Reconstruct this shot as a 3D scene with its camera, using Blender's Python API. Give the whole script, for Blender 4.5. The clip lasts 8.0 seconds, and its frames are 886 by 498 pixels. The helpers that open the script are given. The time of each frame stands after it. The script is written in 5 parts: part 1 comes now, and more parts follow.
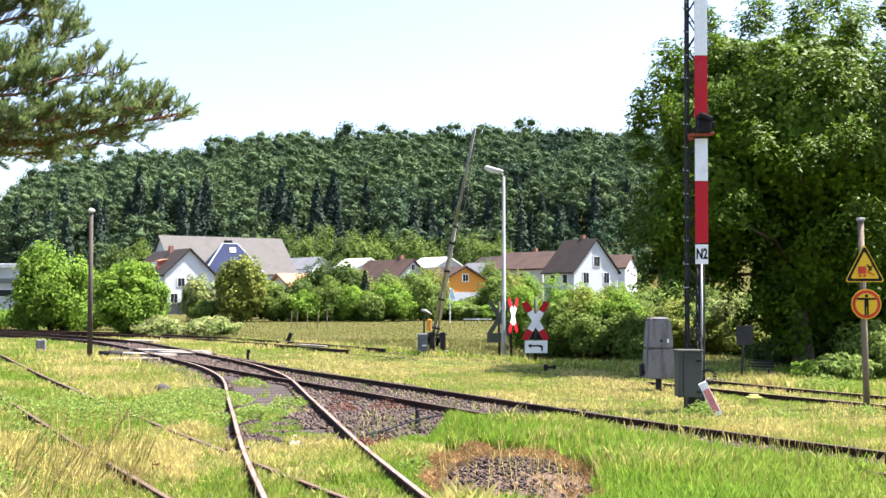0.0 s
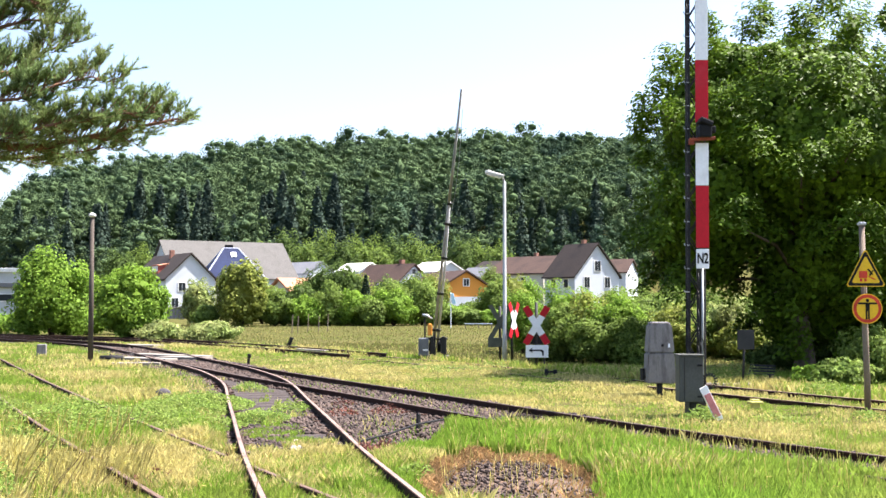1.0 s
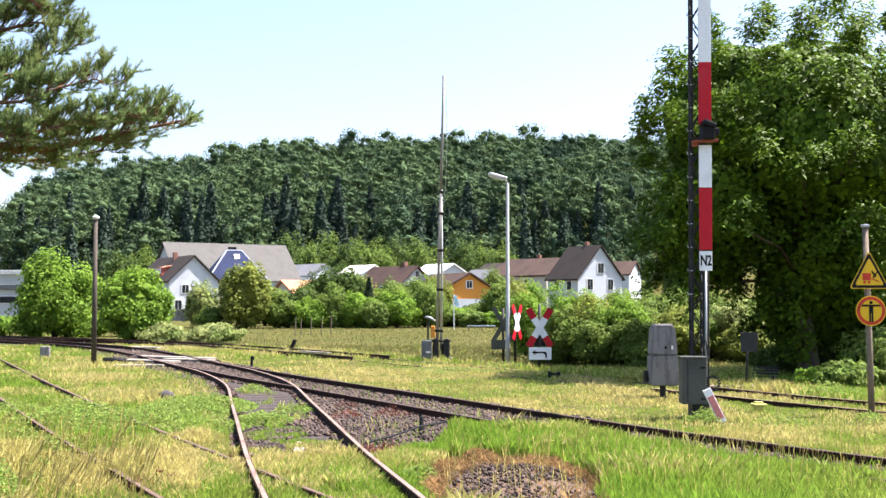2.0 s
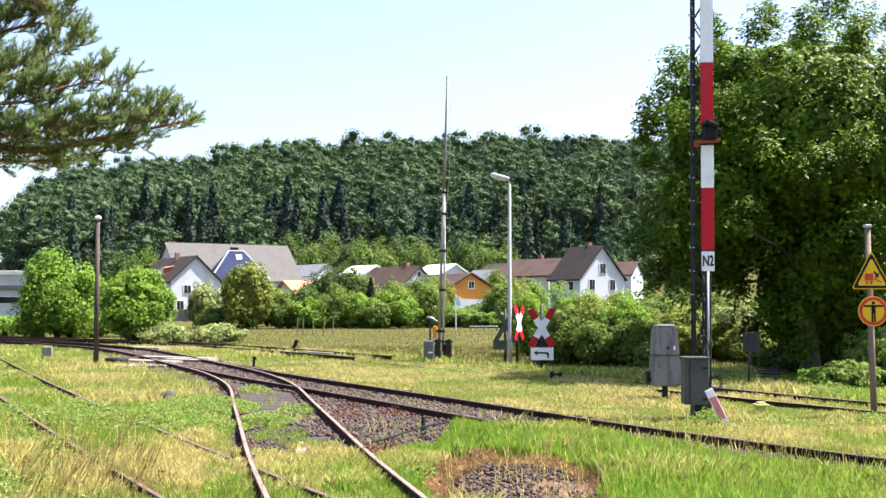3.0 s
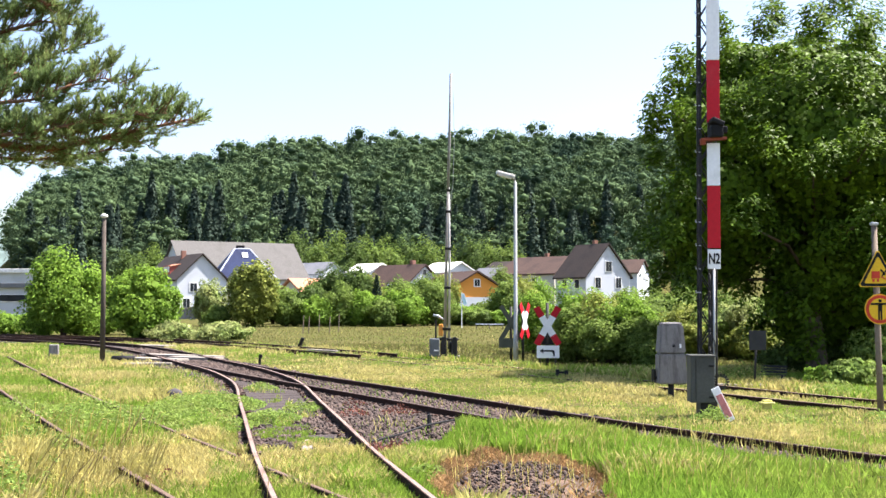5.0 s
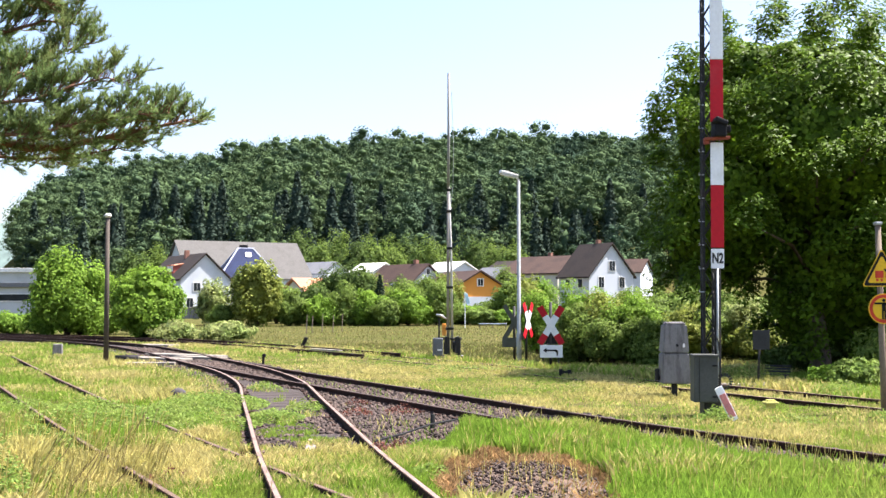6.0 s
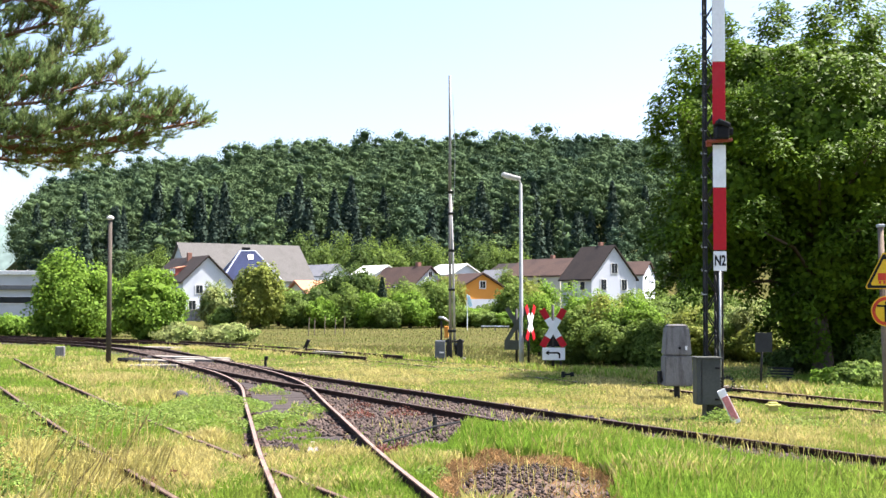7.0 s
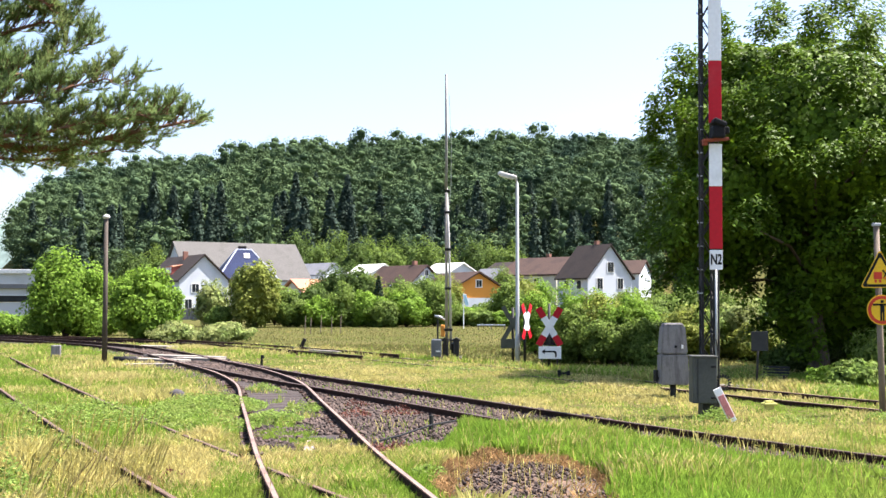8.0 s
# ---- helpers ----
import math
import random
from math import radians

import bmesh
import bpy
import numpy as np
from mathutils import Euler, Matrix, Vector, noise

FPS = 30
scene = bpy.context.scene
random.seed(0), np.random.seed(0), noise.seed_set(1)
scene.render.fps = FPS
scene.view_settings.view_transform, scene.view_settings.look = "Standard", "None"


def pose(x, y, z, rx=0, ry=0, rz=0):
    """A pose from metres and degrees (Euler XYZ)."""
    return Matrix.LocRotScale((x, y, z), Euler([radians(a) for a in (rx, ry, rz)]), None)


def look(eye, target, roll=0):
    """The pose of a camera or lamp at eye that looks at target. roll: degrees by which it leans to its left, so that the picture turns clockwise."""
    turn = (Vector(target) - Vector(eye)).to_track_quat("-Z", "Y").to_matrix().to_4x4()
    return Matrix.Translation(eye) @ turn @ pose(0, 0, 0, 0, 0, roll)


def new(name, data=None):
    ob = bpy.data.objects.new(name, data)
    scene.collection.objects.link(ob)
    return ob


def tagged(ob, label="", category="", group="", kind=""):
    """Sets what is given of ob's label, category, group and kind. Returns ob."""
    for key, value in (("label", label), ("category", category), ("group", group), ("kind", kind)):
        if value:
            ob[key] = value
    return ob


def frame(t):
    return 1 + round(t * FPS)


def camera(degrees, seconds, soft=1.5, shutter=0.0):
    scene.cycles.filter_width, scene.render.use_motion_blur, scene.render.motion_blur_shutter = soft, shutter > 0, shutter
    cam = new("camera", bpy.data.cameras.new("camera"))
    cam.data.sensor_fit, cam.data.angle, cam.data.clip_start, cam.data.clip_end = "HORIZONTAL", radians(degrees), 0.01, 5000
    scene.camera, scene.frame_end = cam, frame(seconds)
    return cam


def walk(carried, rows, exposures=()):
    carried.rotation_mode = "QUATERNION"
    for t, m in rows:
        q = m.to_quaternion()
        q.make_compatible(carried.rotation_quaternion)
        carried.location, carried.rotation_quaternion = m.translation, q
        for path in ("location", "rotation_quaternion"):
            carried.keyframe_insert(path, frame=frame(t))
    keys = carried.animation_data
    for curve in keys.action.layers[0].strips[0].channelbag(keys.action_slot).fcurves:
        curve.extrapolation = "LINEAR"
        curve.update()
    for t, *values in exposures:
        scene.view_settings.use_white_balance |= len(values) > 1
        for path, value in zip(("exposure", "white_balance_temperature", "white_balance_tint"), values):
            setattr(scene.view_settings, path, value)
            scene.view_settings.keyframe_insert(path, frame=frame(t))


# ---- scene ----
from itertools import product

EYE = (0.0, 0.0, 1.92)          # rail tops lie at z = 0
GROUND = -0.15
cam = camera(44.02, 8.0)


def aim(pan, tilt):
    """Pan to the left and tilt upwards, in degrees, from straight along +Y."""
    return look(EYE, (-100 * math.tan(radians(pan)), 100.0, EYE[2] + 100 * math.tan(radians(tilt))))


CAM_ROWS = [(0.0, -0.133, 2.392), (0.5, -0.089, 2.442), (1.0, -0.089, 2.628), (1.5, 0.0, 2.715), (2.2, 0.09, 2.745),
            (3.0, 0.177, 2.760), (3.5, 0.236, 2.765), (4.0, 0.251, 2.765), (4.5, 0.369, 2.686), (5.2, 0.51, 2.65),
            (6.0, 0.650, 2.627), (6.5, 0.768, 2.680), (7.0, 0.768, 2.755), (7.5, 0.635, 2.745), (8.0, 0.576, 2.690)]
walk(cam, [(t, aim(p, q)) for t, p, q in CAM_ROWS], [(0.0, 2.09), (0.9, 2.08), (1.5, 1.97), (3.0, 1.95), (8.0, 1.95)])

# ---------------------------------------------------------------- light
SUN_AZ, SUN_EL = radians(79), radians(61)     # azimuth from +Y towards +X
world = bpy.data.worlds.new("sky")
scene.world = world
world.use_nodes = True
wt = world.node_tree
sky = wt.nodes.new("ShaderNodeTexSky")
sky.sky_type, sky.sun_disc = "NISHITA", False
sky.sun_elevation, sky.sun_rotation = SUN_EL, SUN_AZ
sky.air_density, sky.dust_density, sky.ozone_density = 1.0, 2.4, 1.0
wt.links.new(sky.outputs[0], wt.nodes["Background"].inputs[0])
wt.nodes["Background"].inputs[1].default_value = 0.088
sun_data = bpy.data.lights.new("sun", "SUN")
sun_data.energy, sun_data.angle, sun_data.color = 5.0, radians(0.5), (1.0, 0.94, 0.83)
sun = new("sun", sun_data)
to_sun = Vector((math.sin(SUN_AZ) * math.cos(SUN_EL), math.cos(SUN_AZ) * math.cos(SUN_EL), math.sin(SUN_EL)))
sun.matrix_world = look(to_sun * 50, (0, 0, 0))
scene.view_settings.use_white_balance = True
scene.view_settings.white_balance_temperature, scene.view_settings.white_balance_tint = 6250, 17

# ---------------------------------------------------------------- materials
MATS = {}


def mat(name, color, rough=0.7, metal=0.0, var=0.25, scale=3.0, fine=40.0, bump=0.15, other=None, mix=0.5, island=0.0,
        obj=0.0, trans=0.0, spec=0.2, stretch=(1, 1, 1)):
    """Base colour varied at two scales, a second colour in blotches, a bump, and variation by piece."""
    if name in MATS:
        return MATS[name]
    m = bpy.data.materials.new(name)
    m.use_nodes = True
    nt = m.node_tree
    N, L = nt.nodes, nt.links
    b = N["Principled BSDF"]
    b.inputs["Roughness"].default_value, b.inputs["Metallic"].default_value = rough, metal
    b.inputs["Specular IOR Level"].default_value = spec
    tc = N.new("ShaderNodeTexCoord")
    mp = N.new("ShaderNodeMapping")
    mp.inputs["Scale"].default_value = stretch
    L.new(tc.outputs["Object"], mp.inputs["Vector"])
    n1, n2 = N.new("ShaderNodeTexNoise"), N.new("ShaderNodeTexNoise")
    for n, s in ((n1, scale), (n2, fine)):
        n.inputs["Scale"].default_value, n.inputs["Detail"].default_value = s, 4
        L.new(mp.outputs[0], n.inputs["Vector"])
    base = N.new("ShaderNodeMix")
    base.data_type = "RGBA"
    c2 = other or tuple(c * 0.7 for c in color)
    base.inputs["A"].default_value, base.inputs["B"].default_value = (*color, 1), (*c2, 1)
    ramp = N.new("ShaderNodeMapRange")
    ramp.inputs["From Min"].default_value, ramp.inputs["From Max"].default_value = 0.62 - 0.3 * mix, 0.86 - 0.3 * mix
    L.new(n1.outputs["Fac"], ramp.inputs["Value"])
    L.new(ramp.outputs[0], base.inputs["Factor"])
    hsv = N.new("ShaderNodeHueSaturation")
    L.new(base.outputs["Result"], hsv.inputs["Color"])
    val = N.new("ShaderNodeMapRange")
    val.inputs["From Min"].default_value, val.inputs["From Max"].default_value = 0.3, 0.7
    val.inputs["To Min"].default_value, val.inputs["To Max"].default_value = 1 - var, 1 + var
    L.new(n2.outputs["Fac"], val.inputs["Value"])
    out = val.outputs[0]
    for amount, node, socket in ((island, "ShaderNodeNewGeometry", "Random Per Island"), (obj, "ShaderNodeObjectInfo", "Random")):
        if amount:
            g = N.new(node)
            r = N.new("ShaderNodeMapRange")
            r.inputs["To Min"].default_value, r.inputs["To Max"].default_value = 1 - amount, 1 + amount
            L.new(g.outputs[socket], r.inputs["Value"])
            mu = N.new("ShaderNodeMath")
            mu.operation = "MULTIPLY"
            L.new(out, mu.inputs[0]), L.new(r.outputs[0], mu.inputs[1])
            out = mu.outputs[0]
    L.new(out, hsv.inputs["Value"])
    L.new(hsv.outputs[0], b.inputs["Base Color"])
    if bump:
        bp = N.new("ShaderNodeBump")
        bp.inputs["Strength"].default_value, bp.inputs["Distance"].default_value = bump, 0.02
        L.new(n2.outputs["Fac"], bp.inputs["Height"])
        L.new(bp.outputs[0], b.inputs["Normal"])
    if trans:
        t = N.new("ShaderNodeBsdfTranslucent")
        L.new(hsv.outputs[0], t.inputs["Color"])
        ms = N.new("ShaderNodeMixShader")
        ms.inputs[0].default_value = trans
        L.new(b.outputs[0], ms.inputs[1]), L.new(t.outputs[0], ms.inputs[2])
        L.new(ms.outputs[0], N["Material Output"].inputs["Surface"])
    MATS[name] = m
    return m


def leafmat(name, color, other, trans=0.35, island=0.4, scale=0.5, rough=0.6, spec=0.1):
    return mat(name, color, rough=rough, var=0.15, scale=scale, fine=6.0, bump=0, other=other, mix=0.55, island=island, trans=trans, spec=spec)


RAIL = mat("rusty_rail", (0.040, 0.020, 0.014), 0.9, 0, 0.35, 4, 60, 0.4, (0.020, 0.013, 0.011), spec=0.15)
RAILTOP = mat("worn_rail_head", (0.235, 0.170, 0.135), 0.55, 0.2, 0.2, 3, 50, 0.1, (0.139, 0.091, 0.070), 0.5)
DARKHEAD = mat("dark_rail_head", (0.083, 0.062, 0.052), 0.6, 0.2, 0.2, 3, 50, 0.1, (0.056, 0.038, 0.031), 0.5)
SLEEPER = mat("weathered_sleeper_wood", (0.047, 0.039, 0.035), 0.9, 0, 0.35, 2, 30, 0.5, (0.035, 0.027, 0.023), obj=0.25)
STEEL = mat("painted_dark_steel", (0.025, 0.025, 0.024), 0.6, 0.1, 0.25, 4, 50, 0.2, (0.044, 0.033, 0.028), 0.3)
RUST = mat("rust_red_paint", (0.278, 0.070, 0.039), 0.7, 0, 0.25, 6, 60, 0.3, (0.174, 0.061, 0.044))
OLDRUST = mat("old_flaking_rust", (0.115, 0.08, 0.058), 0.9, 0, 0.3, 6, 60, 0.4, (0.08, 0.05, 0.036))
BLEACHED = mat("bleached_timber", (0.2, 0.175, 0.15), 0.9, 0, 0.2, 3, 40, 0.3, (0.22, 0.18, 0.15))
GALV = mat("galvanised_steel", (0.365, 0.383, 0.392), 0.5, 0.3, 0.12, 3, 40, 0.1, (0.287, 0.304, 0.313))
RED = mat("red_enamel", (0.46, 0.010, 0.020), 0.5, 0, 0.08, 2, 20, 0.03, (0.42, 0.03, 0.04), 0.35)
WHITE = mat("white_enamel", (0.80, 0.81, 0.82), 0.4, 0, 0.05, 2, 20, 0.03, (0.66, 0.67, 0.66), 0.3)
BLACK = mat("black_paint", (0.010, 0.010, 0.011), 0.7, 0, 0.1, 3, 30, 0.05, spec=0.2)
YELLOW = mat("yellow_enamel", (0.713, 0.435, 0.017), 0.45, 0, 0.08, 3, 30, 0.03, (0.609, 0.365, 0.026), 0.3)
SIGNRED = mat("sign_red", (0.539, 0.052, 0.026), 0.45, 0, 0.08, 3, 30, 0.03)
GREYBOX = mat("grey_green_paint", (0.072, 0.075, 0.066), 0.55, 0, 0.12, 2, 30, 0.08, (0.053, 0.056, 0.050))
CONCRETE = mat("weathered_concrete", (0.188, 0.181, 0.178), 0.9, 0, 0.22, 4, 45, 0.3, (0.098, 0.090, 0.090), 0.5, stretch=(2.5, 2.5, 0.4))
SLAB = mat("pale_concrete_slab", (0.230, 0.209, 0.178), 0.9, 0, 0.2, 2, 40, 0.3, (0.174, 0.153, 0.126))
POST = mat("weathered_post_wood", (0.191, 0.152, 0.113), 0.85, 0, 0.25, 2, 40, 0.35, (0.113, 0.087, 0.070), stretch=(4, 4, 0.5))
# grey darkened to hold the tree's shade on the traffic sign
SIGNBACK = mat("shaded_sign_grey", (0.032, 0.034, 0.034), 0.7, 0, 0.1, 3, 30, 0.05, spec=0.2)
SIGNGREY = mat("pale_sign_back", (0.085, 0.095, 0.075), 0.6, 0.1, 0.1, 3, 30, 0.05)
BOOM = mat("faded_boom_paint", (0.296, 0.274, 0.252), 0.7, 0, 0.2, 1.2, 30, 0.1, (0.209, 0.165, 0.131), 0.5)
BOOMTOP = mat("grey_boom_tip", (0.27, 0.265, 0.25), 0.7, 0, 0.2, 1.2, 30, 0.1)
ORANGEBOX = mat("orange_lamp_box", (0.75, 0.30, 0.05), 0.5, 0, 0.1, 3, 30, 0.05)
STONE = mat("ballast_stone", (0.068, 0.050, 0.042), 0.95, 0, 0.2, 3, 30, 0.3, (0.038, 0.030, 0.028), island=0.55)
BARK = mat("bark", (0.10, 0.075, 0.055), 0.95, 0, 0.35, 3, 25, 0.6, (0.06, 0.05, 0.04), stretch=(3, 3, 0.7))
PINEBARK = mat("pine_bark", (0.180, 0.094, 0.056), 0.95, 0, 0.35, 5, 40, 0.6, (0.090, 0.056, 0.041))
NEEDLE = leafmat("pine_needles", (0.17, 0.24, 0.085), (0.22, 0.26, 0.09), 0.45, 0.45, 2.0)
WALNUT = leafmat("walnut_leaves", (0.082, 0.142, 0.008), (0.048, 0.094, 0.007), 0.34, 0.45, 0.8, 0.5, 0.1)
HEDGE = leafmat("hedge_leaves", (0.144, 0.209, 0.042), (0.087, 0.139, 0.031), 0.45, 0.4)
BRIGHT = leafmat("bright_leaves", (0.16, 0.265, 0.032), (0.11, 0.195, 0.026), 0.45, 0.4)
ELDER = leafmat("pale_elder_leaves", (0.261, 0.296, 0.104), (0.148, 0.217, 0.052), 0.42, 0.45, 1.0)
DARKLEAF = leafmat("dark_leaves", (0.087, 0.135, 0.031), (0.059, 0.096, 0.026), 0.42, 0.4)
OLIVE = leafmat("olive_leaves", (0.196, 0.226, 0.044), (0.113, 0.152, 0.031), 0.42, 0.4)
# leaves tinted bluish, distance haze over the hill put into their colour
FOREST = leafmat("forest_leaves", (0.074, 0.114, 0.050), (0.038, 0.068, 0.044), 0.15, 0.2, 0.035, 0.9, 0.05)
# dark needle colour also stands in for shade low on the hill
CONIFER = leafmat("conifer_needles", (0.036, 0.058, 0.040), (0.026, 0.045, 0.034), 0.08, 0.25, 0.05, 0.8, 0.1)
GRASS = leafmat("green_grass", (0.20, 0.315, 0.038), (0.28, 0.33, 0.065), 0.5, 0.4, 0.35)
WEED = leafmat("weed_leaves", (0.148, 0.222, 0.044), (0.200, 0.244, 0.061), 0.45, 0.4, 1.0)
DRY = leafmat("dry_grass", (0.516, 0.448, 0.170), (0.409, 0.380, 0.112), 0.45, 0.4, 0.5)
DEAD = leafmat("brown_dead_grass", (0.36, 0.225, 0.10), (0.22, 0.135, 0.065), 0.3, 0.5, 1.2)
MEADOW = leafmat("meadow_seed_grass", (0.15, 0.145, 0.048), (0.115, 0.13, 0.04), 0.35, 0.12, 0.12)
GLASS = mat("window_glass", (0.02, 0.025, 0.03), 0.08, 0, 0.05, 2, 20, 0)
FRAMEW = mat("window_frame_white", (0.75, 0.75, 0.73), 0.5, 0, 0.05, 2, 20, 0)


# ---------------------------------------------------------------- mesh helpers
def thing(name, at=(0, 0, 0), label="", category="", group="", kind="", rz=0):
    ob = new(name)
    ob.matrix_basis = pose(*at, 0, 0, rz)
    ob.empty_display_size = 0.2
    return tagged(ob, label, category, group, kind)


def finish(name, bm, material, smooth=False):
    me = bpy.data.meshes.new(name)
    bm.to_mesh(me)
    bm.free()
    for m in (material if isinstance(material, (list, tuple)) else [material]):
        me.materials.append(m)
    if smooth:
        for p in me.polygons:
            p.use_smooth = True
    return me


def part(name, bm, material, parent=None, label="", smooth=False, kind=""):
    ob = new(name, finish(name, bm, material, smooth))
    ob.parent = parent
    return tagged(ob, label, kind=kind)


def piece(name, me, parent, m):
    ob = new(name, me)
    ob.parent, ob.matrix_basis = parent, m
    return ob


def box(bm, c, s, rot=None, bevel=0.0, mi=0):
    m = Matrix.Translation(c) @ (rot or Matrix()) @ Matrix.Diagonal((*s, 1))
    r = bmesh.ops.create_cube(bm, size=1, matrix=m)
    faces = list({f for v in r["verts"] for f in v.link_faces})
    for f in faces:
        f.material_index = mi
    if bevel:
        edges = list({e for v in r["verts"] for e in v.link_edges})
        bmesh.ops.bevel(bm, geom=edges, offset=bevel, segments=2, affect="EDGES", profile=0.6)
    return bm


def tube(bm, points, radii, sides=8, cap=True):
    """A tapering tube along points."""
    rings = []
    pts = [Vector(p) for p in points]
    for i, p in enumerate(pts):
        d = (pts[min(i + 1, len(pts) - 1)] - pts[max(i - 1, 0)]).normalized()
        a = d.orthogonal().normalized() if abs(d.z) < 0.95 else Vector((1, 0, 0)).cross(d).normalized()
        b = d.cross(a)
        r = radii[i] if isinstance(radii, (list, tuple)) else radii
        rings.append([bm.verts.new(p + r * (math.cos(k * math.tau / sides) * a + math.sin(k * math.tau / sides) * b)) for k in range(sides)])
    for u, v in zip(rings, rings[1:]):
        for k in range(sides):
            bm.faces.new((u[k], u[(k + 1) % sides], v[(k + 1) % sides], v[k]))
    if cap:
        bm.faces.new(rings[0][::-1]), bm.faces.new(rings[-1])
    return bm


def prism(bm, outline, depth, m=None, mi=0):
    """An outline in local x, z, extruded along y by depth towards -y."""
    m = m or Matrix()
    a = [bm.verts.new(m @ Vector((x, 0, z))) for x, z in outline]
    b = [bm.verts.new(m @ Vector((x, -depth, z))) for x, z in outline]
    n = len(a)
    fs = [bm.faces.new(a), bm.faces.new(b[::-1])]
    for i in range(n):
        fs.append(bm.faces.new((a[i], b[i], b[(i + 1) % n], a[(i + 1) % n])))
    for f in fs:
        f.material_index = mi
    bmesh.ops.recalc_face_normals(bm, faces=fs)
    return bm


def arrays(name, verts, faces, material, parent=None, label="", kind=""):
    """A mesh from numpy arrays; faces all of one size."""
    me = bpy.data.meshes.new(name)
    n, k = faces.shape
    me.vertices.add(len(verts))
    me.vertices.foreach_set("co", np.ascontiguousarray(verts, dtype=np.float32).ravel())
    me.loops.add(n * k)
    me.loops.foreach_set("vertex_index", faces.astype(np.int32).ravel())
    me.polygons.add(n)
    me.polygons.foreach_set("loop_start", np.arange(0, n * k, k, dtype=np.int32))
    me.update(calc_edges=True)
    for m in (material if isinstance(material, (list, tuple)) else [material]):
        me.materials.append(m)
    ob = new(name, me)
    ob.parent = parent
    return tagged(ob, label, kind=kind)


RNG = np.random.default_rng(7)


def unit(n):
    v = RNG.normal(size=(n, 3))
    return v / np.linalg.norm(v, axis=1, keepdims=True)


def leaf_quads(centres, normals, size, slim=0.55):
    """Pointed leaves (bent quads) at the centres, facing roughly along the normals."""
    n = len(centres)
    a = np.cross(normals, unit(n))
    a /= np.linalg.norm(a, axis=1, keepdims=True) + 1e-9
    b = np.cross(normals, a)
    s = (size * RNG.uniform(0.6, 1.3, n))[:, None]
    fold = normals * s * 0.15
    v = np.stack([centres - a * s * 0.5, centres + b * s * 0.5 * slim + fold, centres + a * s * 0.5, centres - b * s * 0.5 * slim + fold], 1)
    return v.reshape(-1, 3), np.arange(4 * n).reshape(n, 4)


def blobs(centre, radii, clumps, leaves, size, spread=0.32, low=-0.5, flat=0.35, rough=0.95):
    """Leaf places in many small clumps set on an uneven ellipsoid shell: places and facing."""
    c = unit(clumps * 3)
    c = c[c[:, 2] > low][:clumps]
    k = len(c)
    lump = RNG.uniform(0.62, 1.06, k)
    cc = np.array(centre) + c * np.array(radii) * lump[:, None]
    per = max(1, leaves // k)
    d = unit(k * per)
    r = RNG.uniform(0.35, 1.0, k * per) ** 0.5
    cr = np.repeat(RNG.uniform(0.6, 1.25, k), per)
    p = np.repeat(cc, per, 0) + d * (r * cr)[:, None] * np.array(radii) * spread
    nrm = d * 0.9 + np.repeat(c, per, 0) * 0.5 + unit(len(d)) * rough + np.array((0, 0, flat))
    return p, nrm / np.linalg.norm(nrm, axis=1, keepdims=True)


def bush(name, at, radii, leaves, size, material, label, category="bush", clumps=40, trunk=0.05, low=-0.75, group="", centre_z=None, spread=0.32):
    """A leafy thing: stems up from the ground and a crown of many small leaves in clumps."""
    ob = thing(name, at, label, category, group)
    cz = radii[2] * 0.95 if centre_z is None else centre_z
    bm = bmesh.new()
    for i in range(4):
        a = i * math.tau / 4 + random.random()
        top = Vector((math.cos(a) * radii[0] * 0.55, math.sin(a) * radii[1] * 0.55, cz + radii[2] * 0.3))
        mid = Vector((top.x * 0.3, top.y * 0.3, cz * 0.5))
        tube(bm, [(0.3 * trunk * math.cos(a), 0.3 * trunk * math.sin(a), -0.05), mid, top], [trunk, trunk * 0.7, trunk * 0.2], 6)
    part("trunk", bm, BARK, ob, smooth=True)
    p, n = blobs((0, 0, cz), radii, clumps, leaves, size, spread, low)
    keep = p[:, 2] > 0.02
    v, f = leaf_quads(p[keep], n[keep], size, 0.62)
    core = unit(700)
    q = core * np.array(radii) * RNG.uniform(0.55, 0.85, (700, 1)) + np.array((0, 0, cz))
    q, core = q[q[:, 2] > 0.1], core[q[:, 2] > 0.1]
    v2, f2 = leaf_quads(q, core + 0.6 * unit(len(q)), size * 2.2, 0.8)
    v, f = np.concatenate([v, v2]), np.concatenate([f, f2 + len(v)])
    arrays("crown", v, f, material, ob)
    return ob


def smooth_line(points, step=0.5):
    """A smooth curve through a few points (Catmull-Rom), resampled at even steps."""
    p = [Vector((*q, 0)) for q in points]
    p = [p[0] * 2 - p[1]] + p + [p[-1] * 2 - p[-2]]
    dense = []
    for a, b, c, d in zip(p, p[1:], p[2:], p[3:]):
        for i in range(20):
            t = i / 20
            dense.append(0.5 * (2 * b + (c - a) * t + (2 * a - 5 * b + 4 * c - d) * t * t + (3 * b - a - 3 * c + d) * t ** 3))
    dense.append(p[-2])
    # ease the kinks
    for _ in range(25):
        dense = [dense[0]] + [(x + 2 * y + z) / 4 for x, y, z in zip(dense, dense[1:], dense[2:])] + [dense[-1]]
    out, left = [dense[0]], step
    for a, b in zip(dense, dense[1:]):
        seg = (b - a).length
        while seg >= left:
            a = a + (b - a) * (left / seg)
            seg -= left
            out.append(a)
            left = step
        left -= seg
    return out


def normals2d(line):
    out = []
    for i in range(len(line)):
        d = (line[min(i + 1, len(line) - 1)] - line[max(i - 1, 0)]).normalized()
        out.append(Vector((-d.y, d.x, 0)))
    return out


